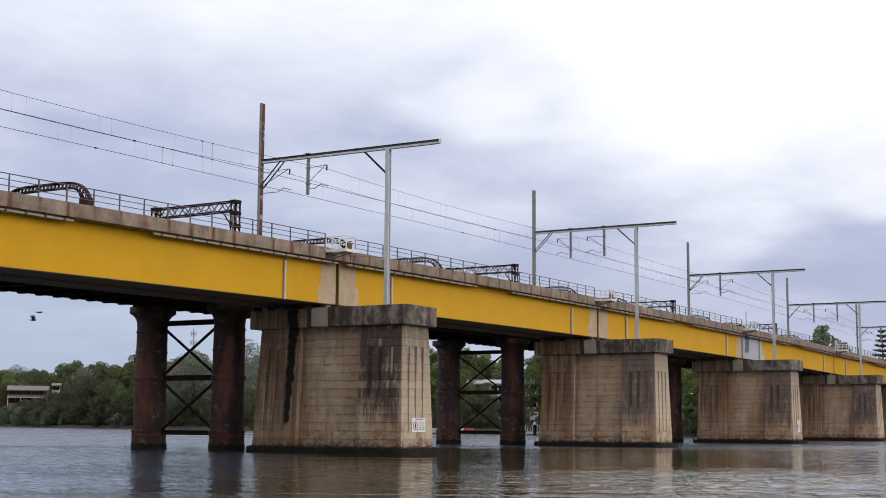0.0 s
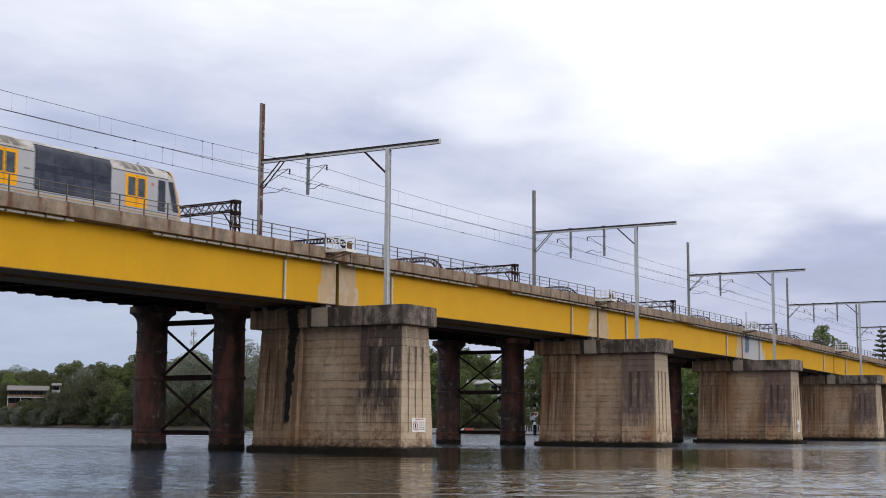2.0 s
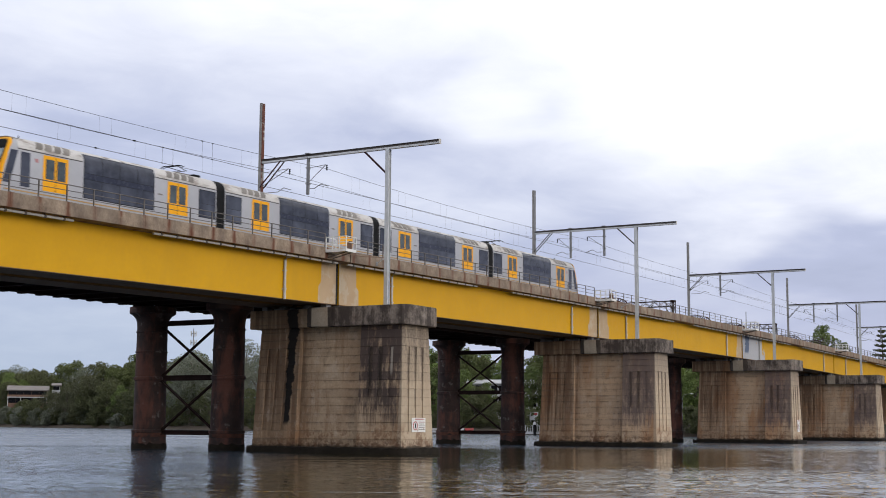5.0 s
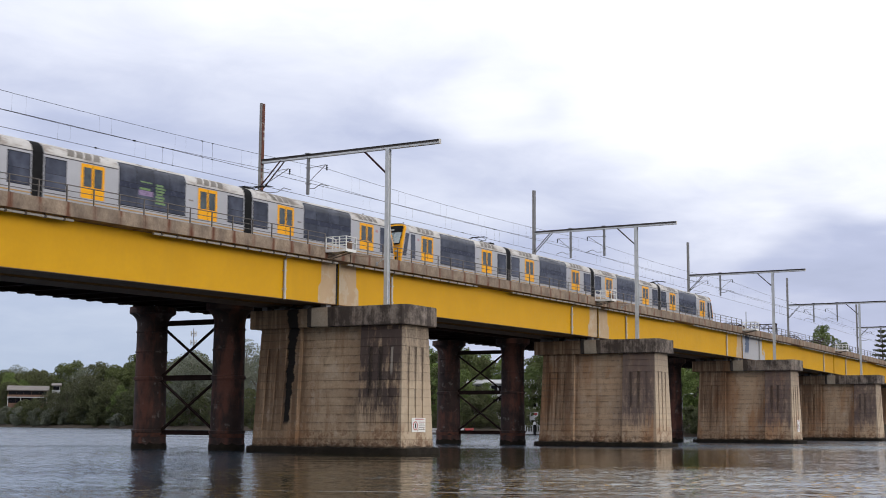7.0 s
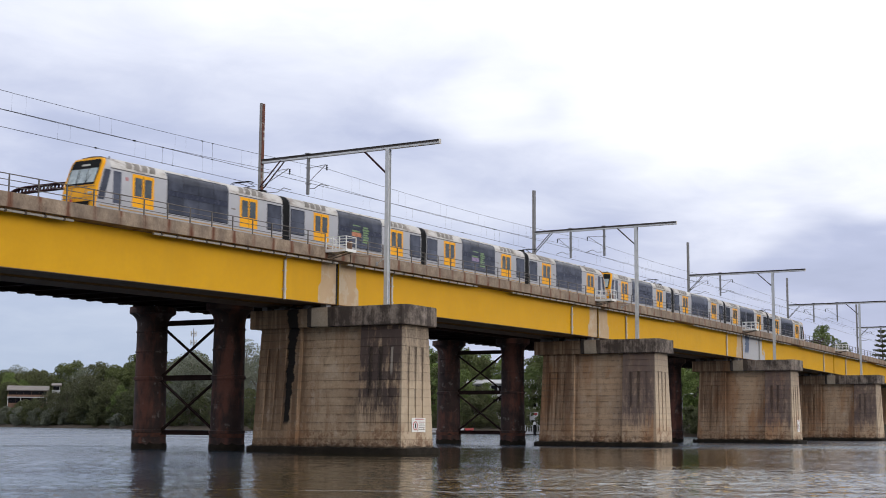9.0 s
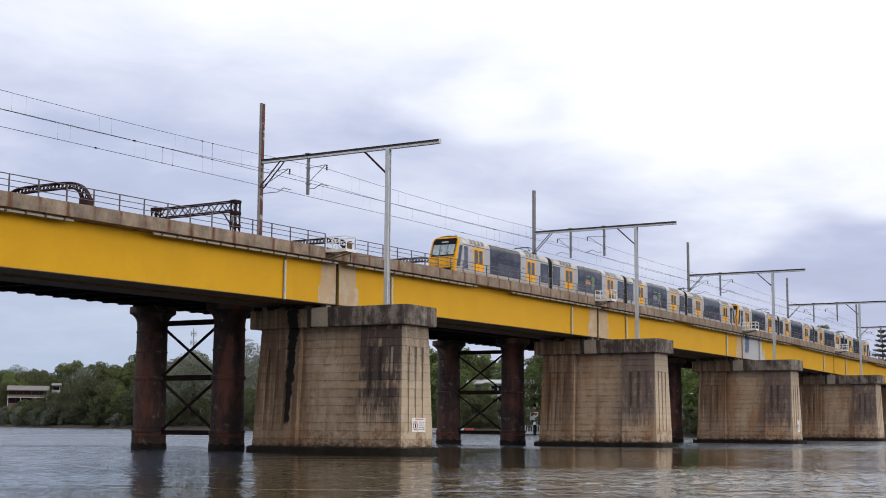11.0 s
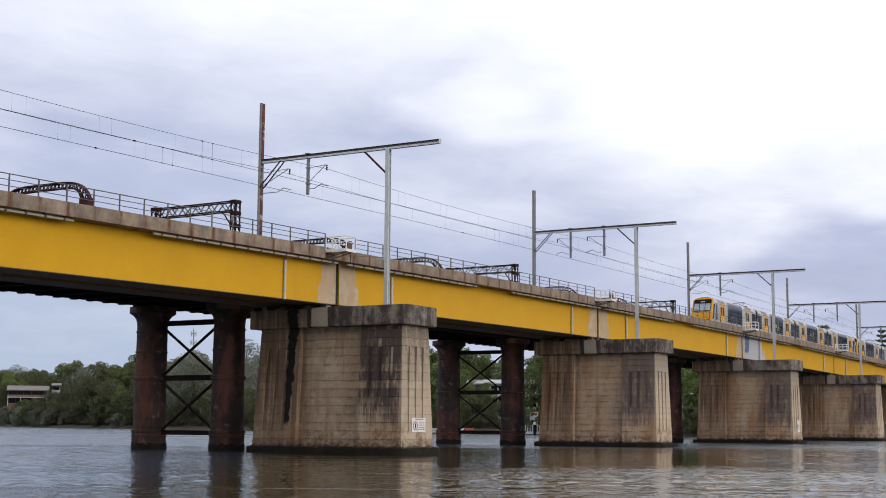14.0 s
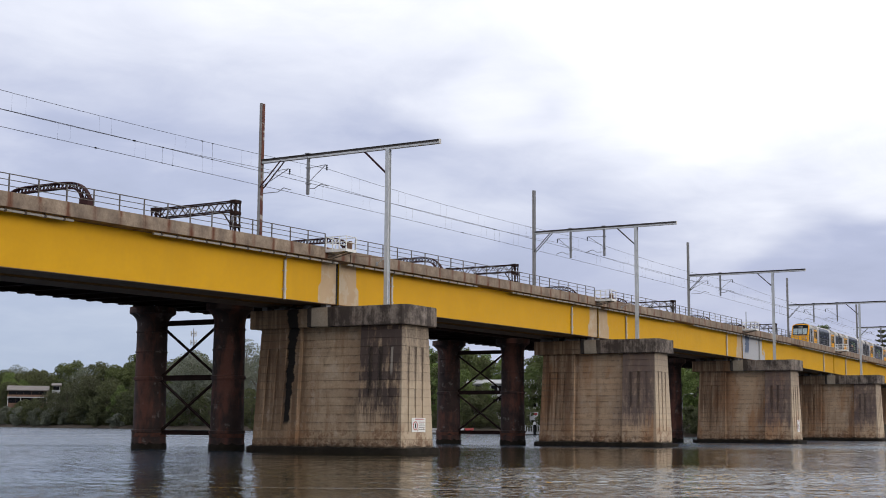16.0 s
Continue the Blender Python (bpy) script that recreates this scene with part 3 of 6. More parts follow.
def build_ground():
    ys = [-3000, -1500, -700, -400, -250] + [-160 + 20 * i for i in range(41)] + [720, 850, 1000, 1400, 2000, 3000]
    steps = [-30, -14, -6, -2, 0, 2, 4, 8, 16, 30, 60, 120, 260, 420]
    rows = []
    for y in ys:
        a, b = NEAR_SHORE, max(far_shore(y), NEAR_SHORE + 90)
        row = [(-3500, y, 6), (-1200, y, 6)] + [(a - d, y, min(bank_height(d), 0.55 if d < 40 else 6)) for d in reversed(steps)]
        row += [((a + 30 + b - 30) / 2, y, -4.2)] + [(b + d, y, bank_height(d)) for d in steps] + [(2200, y, 22), (4200, y, 22)]
        rows.append(row)
    k = len(rows[0])
    s = Solid().take([p for row in rows for p in row], [(i * k + j, i * k + j + 1, (i + 1) * k + j + 1, (i + 1) * k + j) for i in range(len(rows) - 1) for j in range(k - 1)], True)
    land = single("ground", s, GROUND, "grassy river banks with a muddy edge", "ground", kind="structure")
    # the strip between low water and the grass is bare mud
    land.data.materials.append(MUD)
    for i, face in enumerate(land.data.polygons):
        face.material_index = 1 if 19 <= i % (k - 1) <= 22 else 0
    return land


build_ground()


def build_river():
    """One sheet: small wind waves in the reach round the bridge, fading to flat far off."""
    def lines(a, b, step, ends):
        return np.array(sorted(ends + list(np.arange(a, b + 0.01, step))))

    xs = lines(-66, 84, 0.21, [-1500, -400, -150, -90, -75, 110, 180, 400, 1200, 4000])
    ys = lines(-62, 36, 0.21, [-4000, -1200, -400, -150, -90, 60, 120, 300, 900, 4000])
    gx, gy = np.meshgrid(xs, ys)
    rnd = np.random.default_rng(3)
    high = np.zeros_like(gx)
    for i in range(60):
        length = 0.48 * (1.35 / 0.48) ** rnd.uniform(0, 1)
        way = radians(28) + rnd.normal(0, 0.8)
        steep = 0.0125 * rnd.uniform(0.5, 1.3)
        k = math.tau / length
        high += steep / k * np.sin(k * (gx * math.cos(way) + gy * math.sin(way)) + rnd.uniform(0, math.tau))
    # bands across the wind: ruffled near the bank, a gust line, a calm lee by the piers, open water beyond the bridge
    reach = gx * math.cos(radians(28)) + gy * math.sin(radians(28)) + 3.5 * np.sin(gy * 0.09 + gx * 0.03) + 2.0 * np.sin(gx * 0.11 - gy * 0.17)
    gust = np.interp(reach, [-75, -54, -49, -42, -33, -18, 18, 45], [0.8, 0.85, 1.35, 1.1, 0.55, 0.22, 0.22, 0.9])
    along, across = gx * math.cos(radians(28)) + gy * math.sin(radians(28)), gy * math.cos(radians(28)) - gx * math.sin(radians(28))
    wind = np.clip((across - 0.10 * along + 2 + 3 * np.sin(gx * 0.13)) / 9, 0, 1)
    side = across + 2.5 * np.sin(gx * 0.10 + gy * 0.05)
    gust = np.maximum(gust * (0.40 + 0.60 * np.clip((-9 - side) / 9, 0, 1)), 0.55 * np.clip((-22 - side) / 12, 0, 1))
    gust = gust * (1 - wind) + 0.55 * wind
    fade = np.clip((gx + 66) / 8, 0, 1) * np.clip((84 - gx) / 25, 0, 1) * np.clip((gy + 62) / 5, 0, 1) * np.clip((36 - gy) / 12, 0, 1)
    high *= gust * fade
    k, rows = len(xs), len(ys)
    data = bpy.data.meshes.new("water")
    a = (np.arange(rows - 1)[:, None] * k + np.arange(k - 1)[None, :]).ravel()
    data.from_pydata(np.stack([gx.ravel(), gy.ravel(), high.ravel()], 1).tolist(), [], np.stack([a, a + 1, a + k + 1, a + k], 1).tolist())
    data.polygons.foreach_set("use_smooth", [True] * len(data.polygons))
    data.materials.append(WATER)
    return tagged(new("water", data), "murky brown river with small wind ripples", "water", kind="structure")


river = build_river()

# ---- the concrete piers ----
LIFT = 0.60


def pier_outline(z, flutes, nose_flutes):
    """The pier's plan at height z: two fluted noses and a sunk panel between them; all faces lean inwards."""
    k = (z - 0.56) / (9.09 - 0.56)
    xl, xr = -2.66 + 0.47 * k, 1.67 - 0.30 * k
    yn, yf = -7.46 + 0.27 * k, 5.62 - 0.30 * k
    sunk, cut = 0.42, 0.10
    out = []

    def groove(p, q, n, first, gap, wide, depth):
        """From p towards q along a face, with n grooves cut to the left of the way."""
        way = (q - p).normalized()
        inward = Vector((-way.y, way.x))
        out.append(p)
        if flutes:
            for i in range(n):
                a = p + way * (first + i * gap)
                out.extend([a, a + inward * depth, a + way * wide + inward * depth, a + way * wide])

    # counter-clockwise, from the near end's left corner
    groove(Vector((xl, yn)), Vector((xr, yn)), 3, 0.70, 0.95, 0.32, 0.09)
    groove(Vector((xr, yn)), Vector((xr, -3.7)), 3, 0.7, 0.85, 0.3, cut)
    out.append(Vector((xr, -3.7)))
    out.append(Vector((xr - sunk, -3.7)))
    out.append(Vector((xr - sunk, 1.7)))
    groove(Vector((xr, 1.7)), Vector((xr, yf)), 3, 0.7, 0.85, 0.3, cut)
    groove(Vector((xr, yf)), Vector((xl, yf)), 3, 0.72, 0.85, 0.26, cut)
    groove(Vector((xl, yf)), Vector((xl, 1.7)), 3, 0.75, 0.85, 0.3, cut)
    out.append(Vector((xl, 1.7)))
    out.append(Vector((xl + sunk, 1.7)))
    out.append(Vector((xl + sunk, -3.7)))
    groove(Vector((xl, -3.7)), Vector((xl, yn)), 3 if nose_flutes else 0, 0.75, 0.85, 0.3, cut)
    return [(p.x, p.y) for p in out]


def shrink(outline, by):
    cx, cy = -0.45, -1.0
    return [(x - math.copysign(by, x - cx), y - math.copysign(by, y - cy)) for x, y in outline]


def build_pier(n):
    x0 = n * SPAN
    lift_by = dz(x0)
    pier = thing("bridge_pier", (x0, 0, 0), "tapered board-marked concrete bridge pier with dark water stains" if n == 0 else "tapered concrete bridge pier with streaked dark stains", "bridge pier", "piers of the yellow bridge")
    foot = Solid()
    plan = [(-3.05, -7.4), (-2.6, -8.0), (1.75, -8.0), (2.2, -7.4), (2.2, 5.7), (1.75, 6.2), (-2.6, 6.2), (-3.05, 5.7)]
    # the worn, crusted edge is uneven
    worn = random.Random(40 + n)
    edge = []
    for (xa, ya), (xb, yb) in zip(plan, plan[1:] + plan[:1]):
        pieces = max(1, round(math.hypot(xb - xa, yb - ya) / 0.45))
        edge += [(xa + (xb - xa) * i / pieces, ya + (yb - ya) * i / pieces) for i in range(pieces)]
    bulge = [worn.uniform(-0.03, 0.10) for _ in edge]
    rise = [worn.uniform(-0.07, 0.06) for _ in edge]
    rings = []
    for z, out, vary in ((-4.0, 1.0, 0.0), (0.05, 1.0, 0.5), (0.26, 0.9, 1.0), (0.42, 0.1, 1.0)):
        rings.append([(x0 + x + math.copysign(b * out, x + 0.45), y + math.copysign(b * out, y + 1.0), z + r * vary) for (x, y), b, r in zip(edge, bulge, rise)])
    foot.loft(rings)
    part("footing", foot, WET_CONCRETE, pier, "dark wet concrete footing with algae", 0.05)
    top = 9.13 + lift_by
    z = 0.40
    while z < top - 0.05:
        z1 = min(z + LIFT, top)
        flutes = 1.5 < z < 7.5
        s = Solid()
        low, high = pier_outline(z, flutes, z > 3.6), pier_outline(z1, flutes, z > 3.6)
        g = 0.024
        rings = [(shrink(low, g), z), (shrink(low, g), z + 0.030), (low, z + 0.040), (high, z1 - 0.002), (shrink(high, g), z1)]
        s.loft([[(x0 + x, y, h) for x, y in ring] for ring, h in rings])
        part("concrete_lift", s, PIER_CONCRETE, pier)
        z = z1
    cap = Solid()
    plan = [(-2.62, -7.45), (-2.25, -7.82), (1.50, -7.82), (1.86, -7.45), (1.86, 0.85), (-2.62, 0.85)]
    cap.loft([[(x0 + x, y, top + h) for x, y in plan] for h in (0.0, 1.41)])
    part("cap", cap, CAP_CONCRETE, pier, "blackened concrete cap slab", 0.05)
    cap = Solid().box(x0 - 2.42, x0 + 1.66, 0.86, 6.29, top + 0.002, top + 1.38)
    part("cap_under_deck", cap, PIER_CONCRETE, pier, "brown concrete cap under the deck", 0.04)
    # bearings under both girder ends
    for gy in (0.5, 2.1, 4.4, 6.0):
        for gx in (-0.75, 0.75):
            b = Solid().box(x0 + gx - 0.28, x0 + gx + 0.28, gy - 0.25, gy + 0.25, top + 1.405, 10.975 + lift_by)
            part("bearing", b, GALV_DARK, pier)
    return pier


PIERS = range(-1, 5)
for n in PIERS:
    build_pier(n)


# ---- the yellow girders and the deck ----
def along_curve(s, x0, x1, section, pieces=10):
    """Sweeps a section (y, z) from x0 to x1 along the deck's curve."""
    xs = [x0 + (x1 - x0) * i / pieces for i in range(pieces + 1)]
    return s.loft([[(x, y, z + dz(x)) for y, z in section] for x in xs])


def build_span(n):
    """One span: two box girders, slab, edge beams with handrails, drains and tracks."""
    x0 = n * SPAN
    a, b = x0 + 0.22, x0 + SPAN - 0.22
    span = thing("bridge_span", (x0 + 24, 3.25, 0), "yellow steel box girder span with stained concrete deck and handrail", "bridge span", "spans of the yellow bridge")
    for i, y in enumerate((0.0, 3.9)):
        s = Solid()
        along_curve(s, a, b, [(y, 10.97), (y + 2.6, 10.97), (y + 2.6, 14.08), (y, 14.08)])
        girder = part("box_girder", s, SHADED_YELLOW if i else YELLOW, span, "ochre box girder behind the first, its shade put into the colour" if i else "yellow painted steel box girder")
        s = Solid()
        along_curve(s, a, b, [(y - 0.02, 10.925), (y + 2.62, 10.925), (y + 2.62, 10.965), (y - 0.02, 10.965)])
        part("bottom_flange", s, SOFFIT, girder, "brown underside plate")
    # primed ends of the near girder
    for edge, way, wide in ((a, 1, 2.3), (b, -1, 1.9)):
        s = Solid()
        coat = PRIMER
        if n == 2 and way == 1:
            wide, coat = 9.6, GREY_PRIMER
        if n >= 3 or (n == 2 and way == -1):
            continue
        low = 0.35
        pts = [(0, 10.98), (wide + low, 10.98), (wide + low * 0.9, 12.2), (wide, 12.5), (wide - 0.05, 14.07), (0, 14.07)]
        s.loft([[(edge + way * p, y, z + dz(edge + way * p)) for p, z in pts] for y in (-0.006, -0.001)])
        part("primed_patch", s, coat, span, "bare primer patch at the girder end")
    # a black block in each gap paints the shade between the girder ends
    for y in (0.0, 3.9):
        part("gap_shade", Solid().box(x0 - 0.17, x0 + 0.17, y + 0.10, y + 2.5, 10.99 + dz(x0), 14.07 + dz(x0)), GAP_SHADE, span, "black block for the shade inside the joint gap")
    # slab with its haunch, and the edge beams
    s = Solid()
    along_curve(s, a - 0.15, b + 0.15, [(-0.85, 14.13), (-0.25, 14.085), (6.75, 14.085), (6.90, 14.13), (6.90, 14.30), (-0.85, 14.30)])
    part("deck_slab", s, EDGE_CONCRETE, span, "stained concrete deck slab")
    s = Solid()
    along_curve(s, a - 0.15, b + 0.15, [(0.0, 14.305), (6.5, 14.305), (6.3, 14.86), (0.2, 14.86)])
    part("track_bed", s, BALLAST, span, "grey stone ballast")
    posts = [x0 + 0.85] + [x0 + 2.58 + 42.34 / 20 * i for i in range(21)]
    for y0, y1, side in ((-1.15, -0.85, 1), (6.90, 7.20, -1)):
        edges = [a - 0.15] + posts[2:-1] + [b + 0.15]
        for e0, e1 in zip(edges, edges[1:]):
            s = Solid()
            along_curve(s, e0 + 0.006, e1 - 0.006, [(y0, 14.10), (y1, 14.10), (y1, 14.90), (y1 - 0.02, 14.93), (y0 + 0.02, 14.93), (y0, 14.90)], 1)
            part("edge_beam_panel", s, EDGE_CONCRETE, span)
        mid = (y0 + y1) / 2
        rails = []
        for h, r in ((15.93, 0.032), (15.60, 0.024), (15.26, 0.024)):
            s = Solid()
            s.tube([(x, mid, h + dz(x)) for x in [posts[0] + (b - 2.86 - posts[0]) * i / 12 for i in range(13)]], r, 6)
            part("handrail", s, RAIL_STEEL, span, "thin steel handrail")
        for x in posts:
            s = Solid().box(x - 0.035, x + 0.035, mid - 0.03, mid + 0.03, 14.92 + dz(x), 15.93 + dz(x)).box(x - 0.10, x + 0.10, mid - 0.09, mid + 0.09, 14.925 + dz(x), 14.95 + dz(x))
            part("handrail_post", s, RAIL_STEEL, span)
    # drain pipes under the deck edge
    for p0, p1 in ((0.2, 20.3), (27.0, 46.9)):
        s = Solid()
        s.tube([(x0 + p0 + (p1 - p0) * i / 8, -0.76, 13.965 + dz(x0 + p0 + (p1 - p0) * i / 8)) for i in range(9)], 0.078, 8)
        run = part("drain_pipe", s, PIPE, span, "pale grey drain pipe")
        for i in range(14):
            x = x0 + p0 + (p1 - p0) * (i + 0.5) / 14
            c = Solid().tube([(x - 0.07, -0.76, 13.965 + dz(x)), (x + 0.07, -0.76, 13.965 + dz(x))], 0.112, 10).box(x - 0.03, x + 0.03, -0.79, -0.73, 14.02 + dz(x), 14.13 + dz(x))
            part("pipe_collar", c, RAIL_STEEL, run, "dark pipe clamp")
    for x in (x0 + 7.4, x0 + SPAN - 6.7):
        s = Solid().tube([(x, -0.14, 10.9 + dz(x)), (x, -0.14, 13.7 + dz(x)), (x, -0.30, 13.90 + dz(x)), (x, -0.76, 13.96 + dz(x))], 0.10, 8)
        down = part("downpipe", s, PIPE, span, "vertical grey drain pipe")
        for z in (11.6, 12.9):
            c = Solid().box(x - 0.14, x + 0.14, -0.25, -0.002, z + dz(x), z + 0.07 + dz(x))
            part("pipe_clip", c, PIPE, down)
    # rails and sleepers
    for y in (1.3, 5.2):
        for off in (-0.745, 0.745):
            s = Solid()
            along_curve(s, x0, x0 + SPAN, [(y + off - 0.035, 14.93), (y + off + 0.035, 14.93), (y + off + 0.035, 15.10), (y + off - 0.035, 15.10)])
            part("rail", s, GALV_DARK, span, "steel running rail")
        s = Solid()
        for i in range(70):
            x = x0 + 0.35 + i * 0.685
            s.box(x - 0.12, x + 0.12, y - 1.25, y + 1.25, 14.80 + dz(x), 14.94 + dz(x))
        part("sleepers", s, EDGE_CONCRETE, span, "concrete sleepers", kind="stuff")
    return span


for n in range(-2, 5):
    build_span(n)


def build_platform(n):
    """The white maintenance cage that hangs on the deck's edge over a pier."""
    x0 = n * SPAN
    h = dz(x0)
    cage = thing("maintenance_platform", (x0 - 1.3, -1.6, 14.6 + h), "white steel maintenance cage bolted to the deck edge", "platform", "cages over the piers")
    xa, xb, ya, yb, z0, z1 = x0 - 3.2, x0 - 1.95, -2.95, -1.17, 14.50 + h, 15.60 + h
    s = Solid().box(xa, xb, ya, yb, z0, z0 + 0.06).box(xa, xb, ya - 0.01, ya + 0.03, z0 - 0.02, z0 + 0.20).box(xa - 0.01, xa + 0.03, ya + 0.031, yb, z0 - 0.02, z0 + 0.20)
    part("floor_plate", s, WHITE, cage)
    for x in (xa, xb):
        for y in (ya, yb):
            s = Solid().box(x - 0.028, x + 0.028, y - 0.028, y + 0.028, z0, z1)
            part("upright", s, WHITE, cage)
    for y in (ya + 0.6, ya + 1.2):
        part("upright", Solid().box(xa - 0.035, xa + 0.035, y - 0.035, y + 0.035, z0, z1), WHITE, cage)
    for z in (z1, z0 + 0.68):
        for p, q in (((xa, ya), (xb, ya)), ((xa, ya), (xa, yb)), ((xb, ya), (xb, yb)), ((xa, yb), (xb, yb))):
            s = Solid().beam((*p, z), (*q, z), 0.045, 0.05)
            part("guard_rail", s, WHITE, cage)
    for x in (xa + 0.3, xb - 0.3):
        s = Solid().beam((x, ya + 0.1, z0), (x, -1.15, z0 - 0.35), 0.07, 0.07)
        part("bracket", s, RAIL_STEEL, cage)
    if n == 2:
        part("marker_post", Solid().box(xa + 0.10, xa + 0.18, yb - 0.5, yb - 0.42, z0 + 0.06, z0 + 2.5), GALV_DARK, cage, "thin grey marker post")
    if n in (0, 1):
        s = Solid().box(xb - 0.35, xb - 0.08, ya + 0.25, ya + 0.55, z0 + 0.06, z0 + 0.85)
        part("cable_box", s, RUST, cage, "rusty brown cable box", 0.03)


for n in range(0, 4):
    build_platform(n)


def build_cable_arm(n):
    x = n * SPAN + 3.6
    h = dz(x)
    arm = thing("cable_arm", (x, -1.15, 14.5 + h), "small galvanised cable bracket on the edge beam", "bracket", "cable brackets")
    part("strut", Solid().tube([(x, -1.15, 14.35 + h), (x - 0.1, -1.75, 14.62 + h), (x + 0.2, -2.3, 14.80 + h)], 0.035, 6), GALV, arm)
    part("stay", Solid().tube([(x + 0.5, -1.15, 14.75 + h), (x + 0.2, -2.3, 14.80 + h)], 0.022, 6), GALV, arm)
    part("conduit", Solid().tube([(x - 5.4, -1.30, 14.62 + h), (x - 2.5, -1.5, 14.60 + h), (x + 0.2, -2.3, 14.76 + h)], 0.030, 6), RUST, arm, "rusty cable conduit")
    part("plate", Solid().box(x - 0.12, x + 0.12, -1.18, -1.151, 14.2 + h, 14.5 + h), GALV_DARK, arm)


for n in range(0, 2):
    build_cable_arm(n)


# ---- overhead wiring ----
MAST_Y, COLUMN_Y, BEAM_END = 7.44, -4.47, -8.92


def build_gantry(n):
    x = n * SPAN - 0.08
    h = dz(n * SPAN)
    g = thing("overhead_gantry", (x, 0, 10.54 + h), "galvanised steel portal with a cantilevered beam and rust-streaked mast" if n == 0 else "galvanised steel overhead wiring portal with a cantilevered beam", "gantry", "overhead wiring portals")
    s = Solid()
    for off in (-0.13, 0.13):
        s.box(x + off - 0.05, x + off + 0.05, MAST_Y - 0.13, MAST_Y + 0.13, 14.0 + h, 27.25 + h)
    for i in range(18):
        z = 14.4 + i * 0.72 + h
        s.box(x - 0.08, x + 0.08, MAST_Y - 0.12, MAST_Y + 0.12, z, z + 0.12)
    mast = part("mast", s, MAST_STEEL, g, "double channel steel mast")
    s = Solid().box(x - 0.17, x + 0.17, MAST_Y - 0.142, MAST_Y - 0.131, 14.1 + h, 27.2 + h)
    part("mast_face", s, RUSTED if n == 0 else GALV_DARK, mast, "rusted face with flaking grey paint" if n == 0 else "")
    s = Solid().box(x - 0.30, x + 0.30, 7.205, MAST_Y + 0.2, 13.90 + h, 14.20 + h)
    part("mast_bracket", s, GALV_DARK, mast)
    # the shade on the beam's top and web is painted with dark steel
    s = Solid().box(x - 0.15, x + 0.15, BEAM_END, MAST_Y, 22.67 + h, 22.71 + h)
    beam = part("beam", s, DARK_STEEL, g, "galvanised steel cross beam, its top darkened as shade", 0.008)
    s = Solid().box(x - 0.09, x + 0.09, BEAM_END + 0.01, MAST_Y - 0.02, 22.525 + h, 22.668 + h)
    part("web", s, DARK_STEEL, beam, "dark web, its shade put into the colour")
    part("lower_flange", Solid().box(x - 0.14, x + 0.14, BEAM_END, MAST_Y, 22.38 + h, 22.523 + h), GALV, beam, "pale galvanised lower flange")
    s = Solid().box(x - 0.16, x + 0.16, BEAM_END - 0.012, BEAM_END, 22.37 + h, 22.72 + h)
    part("end_plate", s, PIPE, beam)
    s = Solid().box(x - 0.19, x - 0.15, COLUMN_Y - 0.15, COLUMN_Y + 0.15, 10.54 + h, 22.38 + h).box(x + 0.15, x + 0.19, COLUMN_Y - 0.15, COLUMN_Y + 0.15, 10.54 + h, 22.38 + h).box(x - 0.15, x + 0.15, COLUMN_Y - 0.06, COLUMN_Y + 0.06, 10.54 + h, 22.38 + h)
    column = part("column", s, GALV, g, "galvanised steel H-section column")
    s = Solid().box(x - 0.38, x + 0.38, COLUMN_Y - 0.34, COLUMN_Y + 0.34, 10.54 + h, 10.58 + h)
    part("base_plate", s, GALV_DARK, column)
    for bx in (-0.3, 0.3):
        for by in (-0.26, 0.26):
            part("bolt", Solid().tube([(x + bx, COLUMN_Y + by, 10.58 + h), (x + bx, COLUMN_Y + by, 10.66 + h)], 0.03, 6), GALV_DARK, column)
    s = Solid().beam((x, COLUMN_Y + 0.12, 20.55 + h), (x, -2.35, 22.40 + h), 0.12, 0.14, (1, 0, 0))
    part("knee_brace", s, MAROON_IRON if n == 0 else DARK_STEEL, g, "dark steel knee brace")
    for off in (-0.24, 0.24):
        s = Solid().beam((x + off, MAST_Y - 0.1, 20.45 + h), (x + off, 5.35, 22.40 + h), 0.06, 0.09, (1, 0, 0))
        part("knee_brace", s, MAROON_IRON if n == 0 else DARK_STEEL, g, "dark steel knee brace")
    # drop posts between and beside the tracks; every second portal carries the far wire on its mast instead
    sites = [(2.85, 1.10)] if n % 2 == 0 else [(3.05, 4.62), (-0.85, 1.10)]
    for drop_y, _ in sites:
        s = Solid().box(x - 0.10, x + 0.10, drop_y - 0.10, drop_y + 0.10, 19.55 + h, 22.40 + h)
        drop = part("drop_post", s, GALV_DARK, g, "hanging steel drop post", 0.015)
        for z in (20.35, 21.6):
            part("clamp", Solid().box(x - 0.15, x + 0.15, drop_y - 0.15, drop_y + 0.15, z + h, z + 0.09 + h), GALV_DARK, drop)
        part("clamp", Solid().box(x - 0.22, x + 0.22, drop_y - 0.2, drop_y + 0.2, 22.71 + h, 22.78 + h), GALV_DARK, drop)
    for root, track in ([(MAST_Y - 0.12, 4.62), (sites[0][0] - 0.1, 1.10)] if n % 2 == 0 else [(y + 0.1, t) for y, t in sites]):
        way = math.copysign(1.0, root - track)
        tip = (x, track + 0.1 * way, 21.75 + h)
        s = Solid().tube([(x, root, 20.55 + h), tip], 0.028, 6)
        arm = part("bracket_tube", s, GALV_DARK, g)
        s = Solid().tube([(x, root, 21.62 + h), tip], 0.022, 6)
        part("tie_rod", s, GALV_DARK, arm)
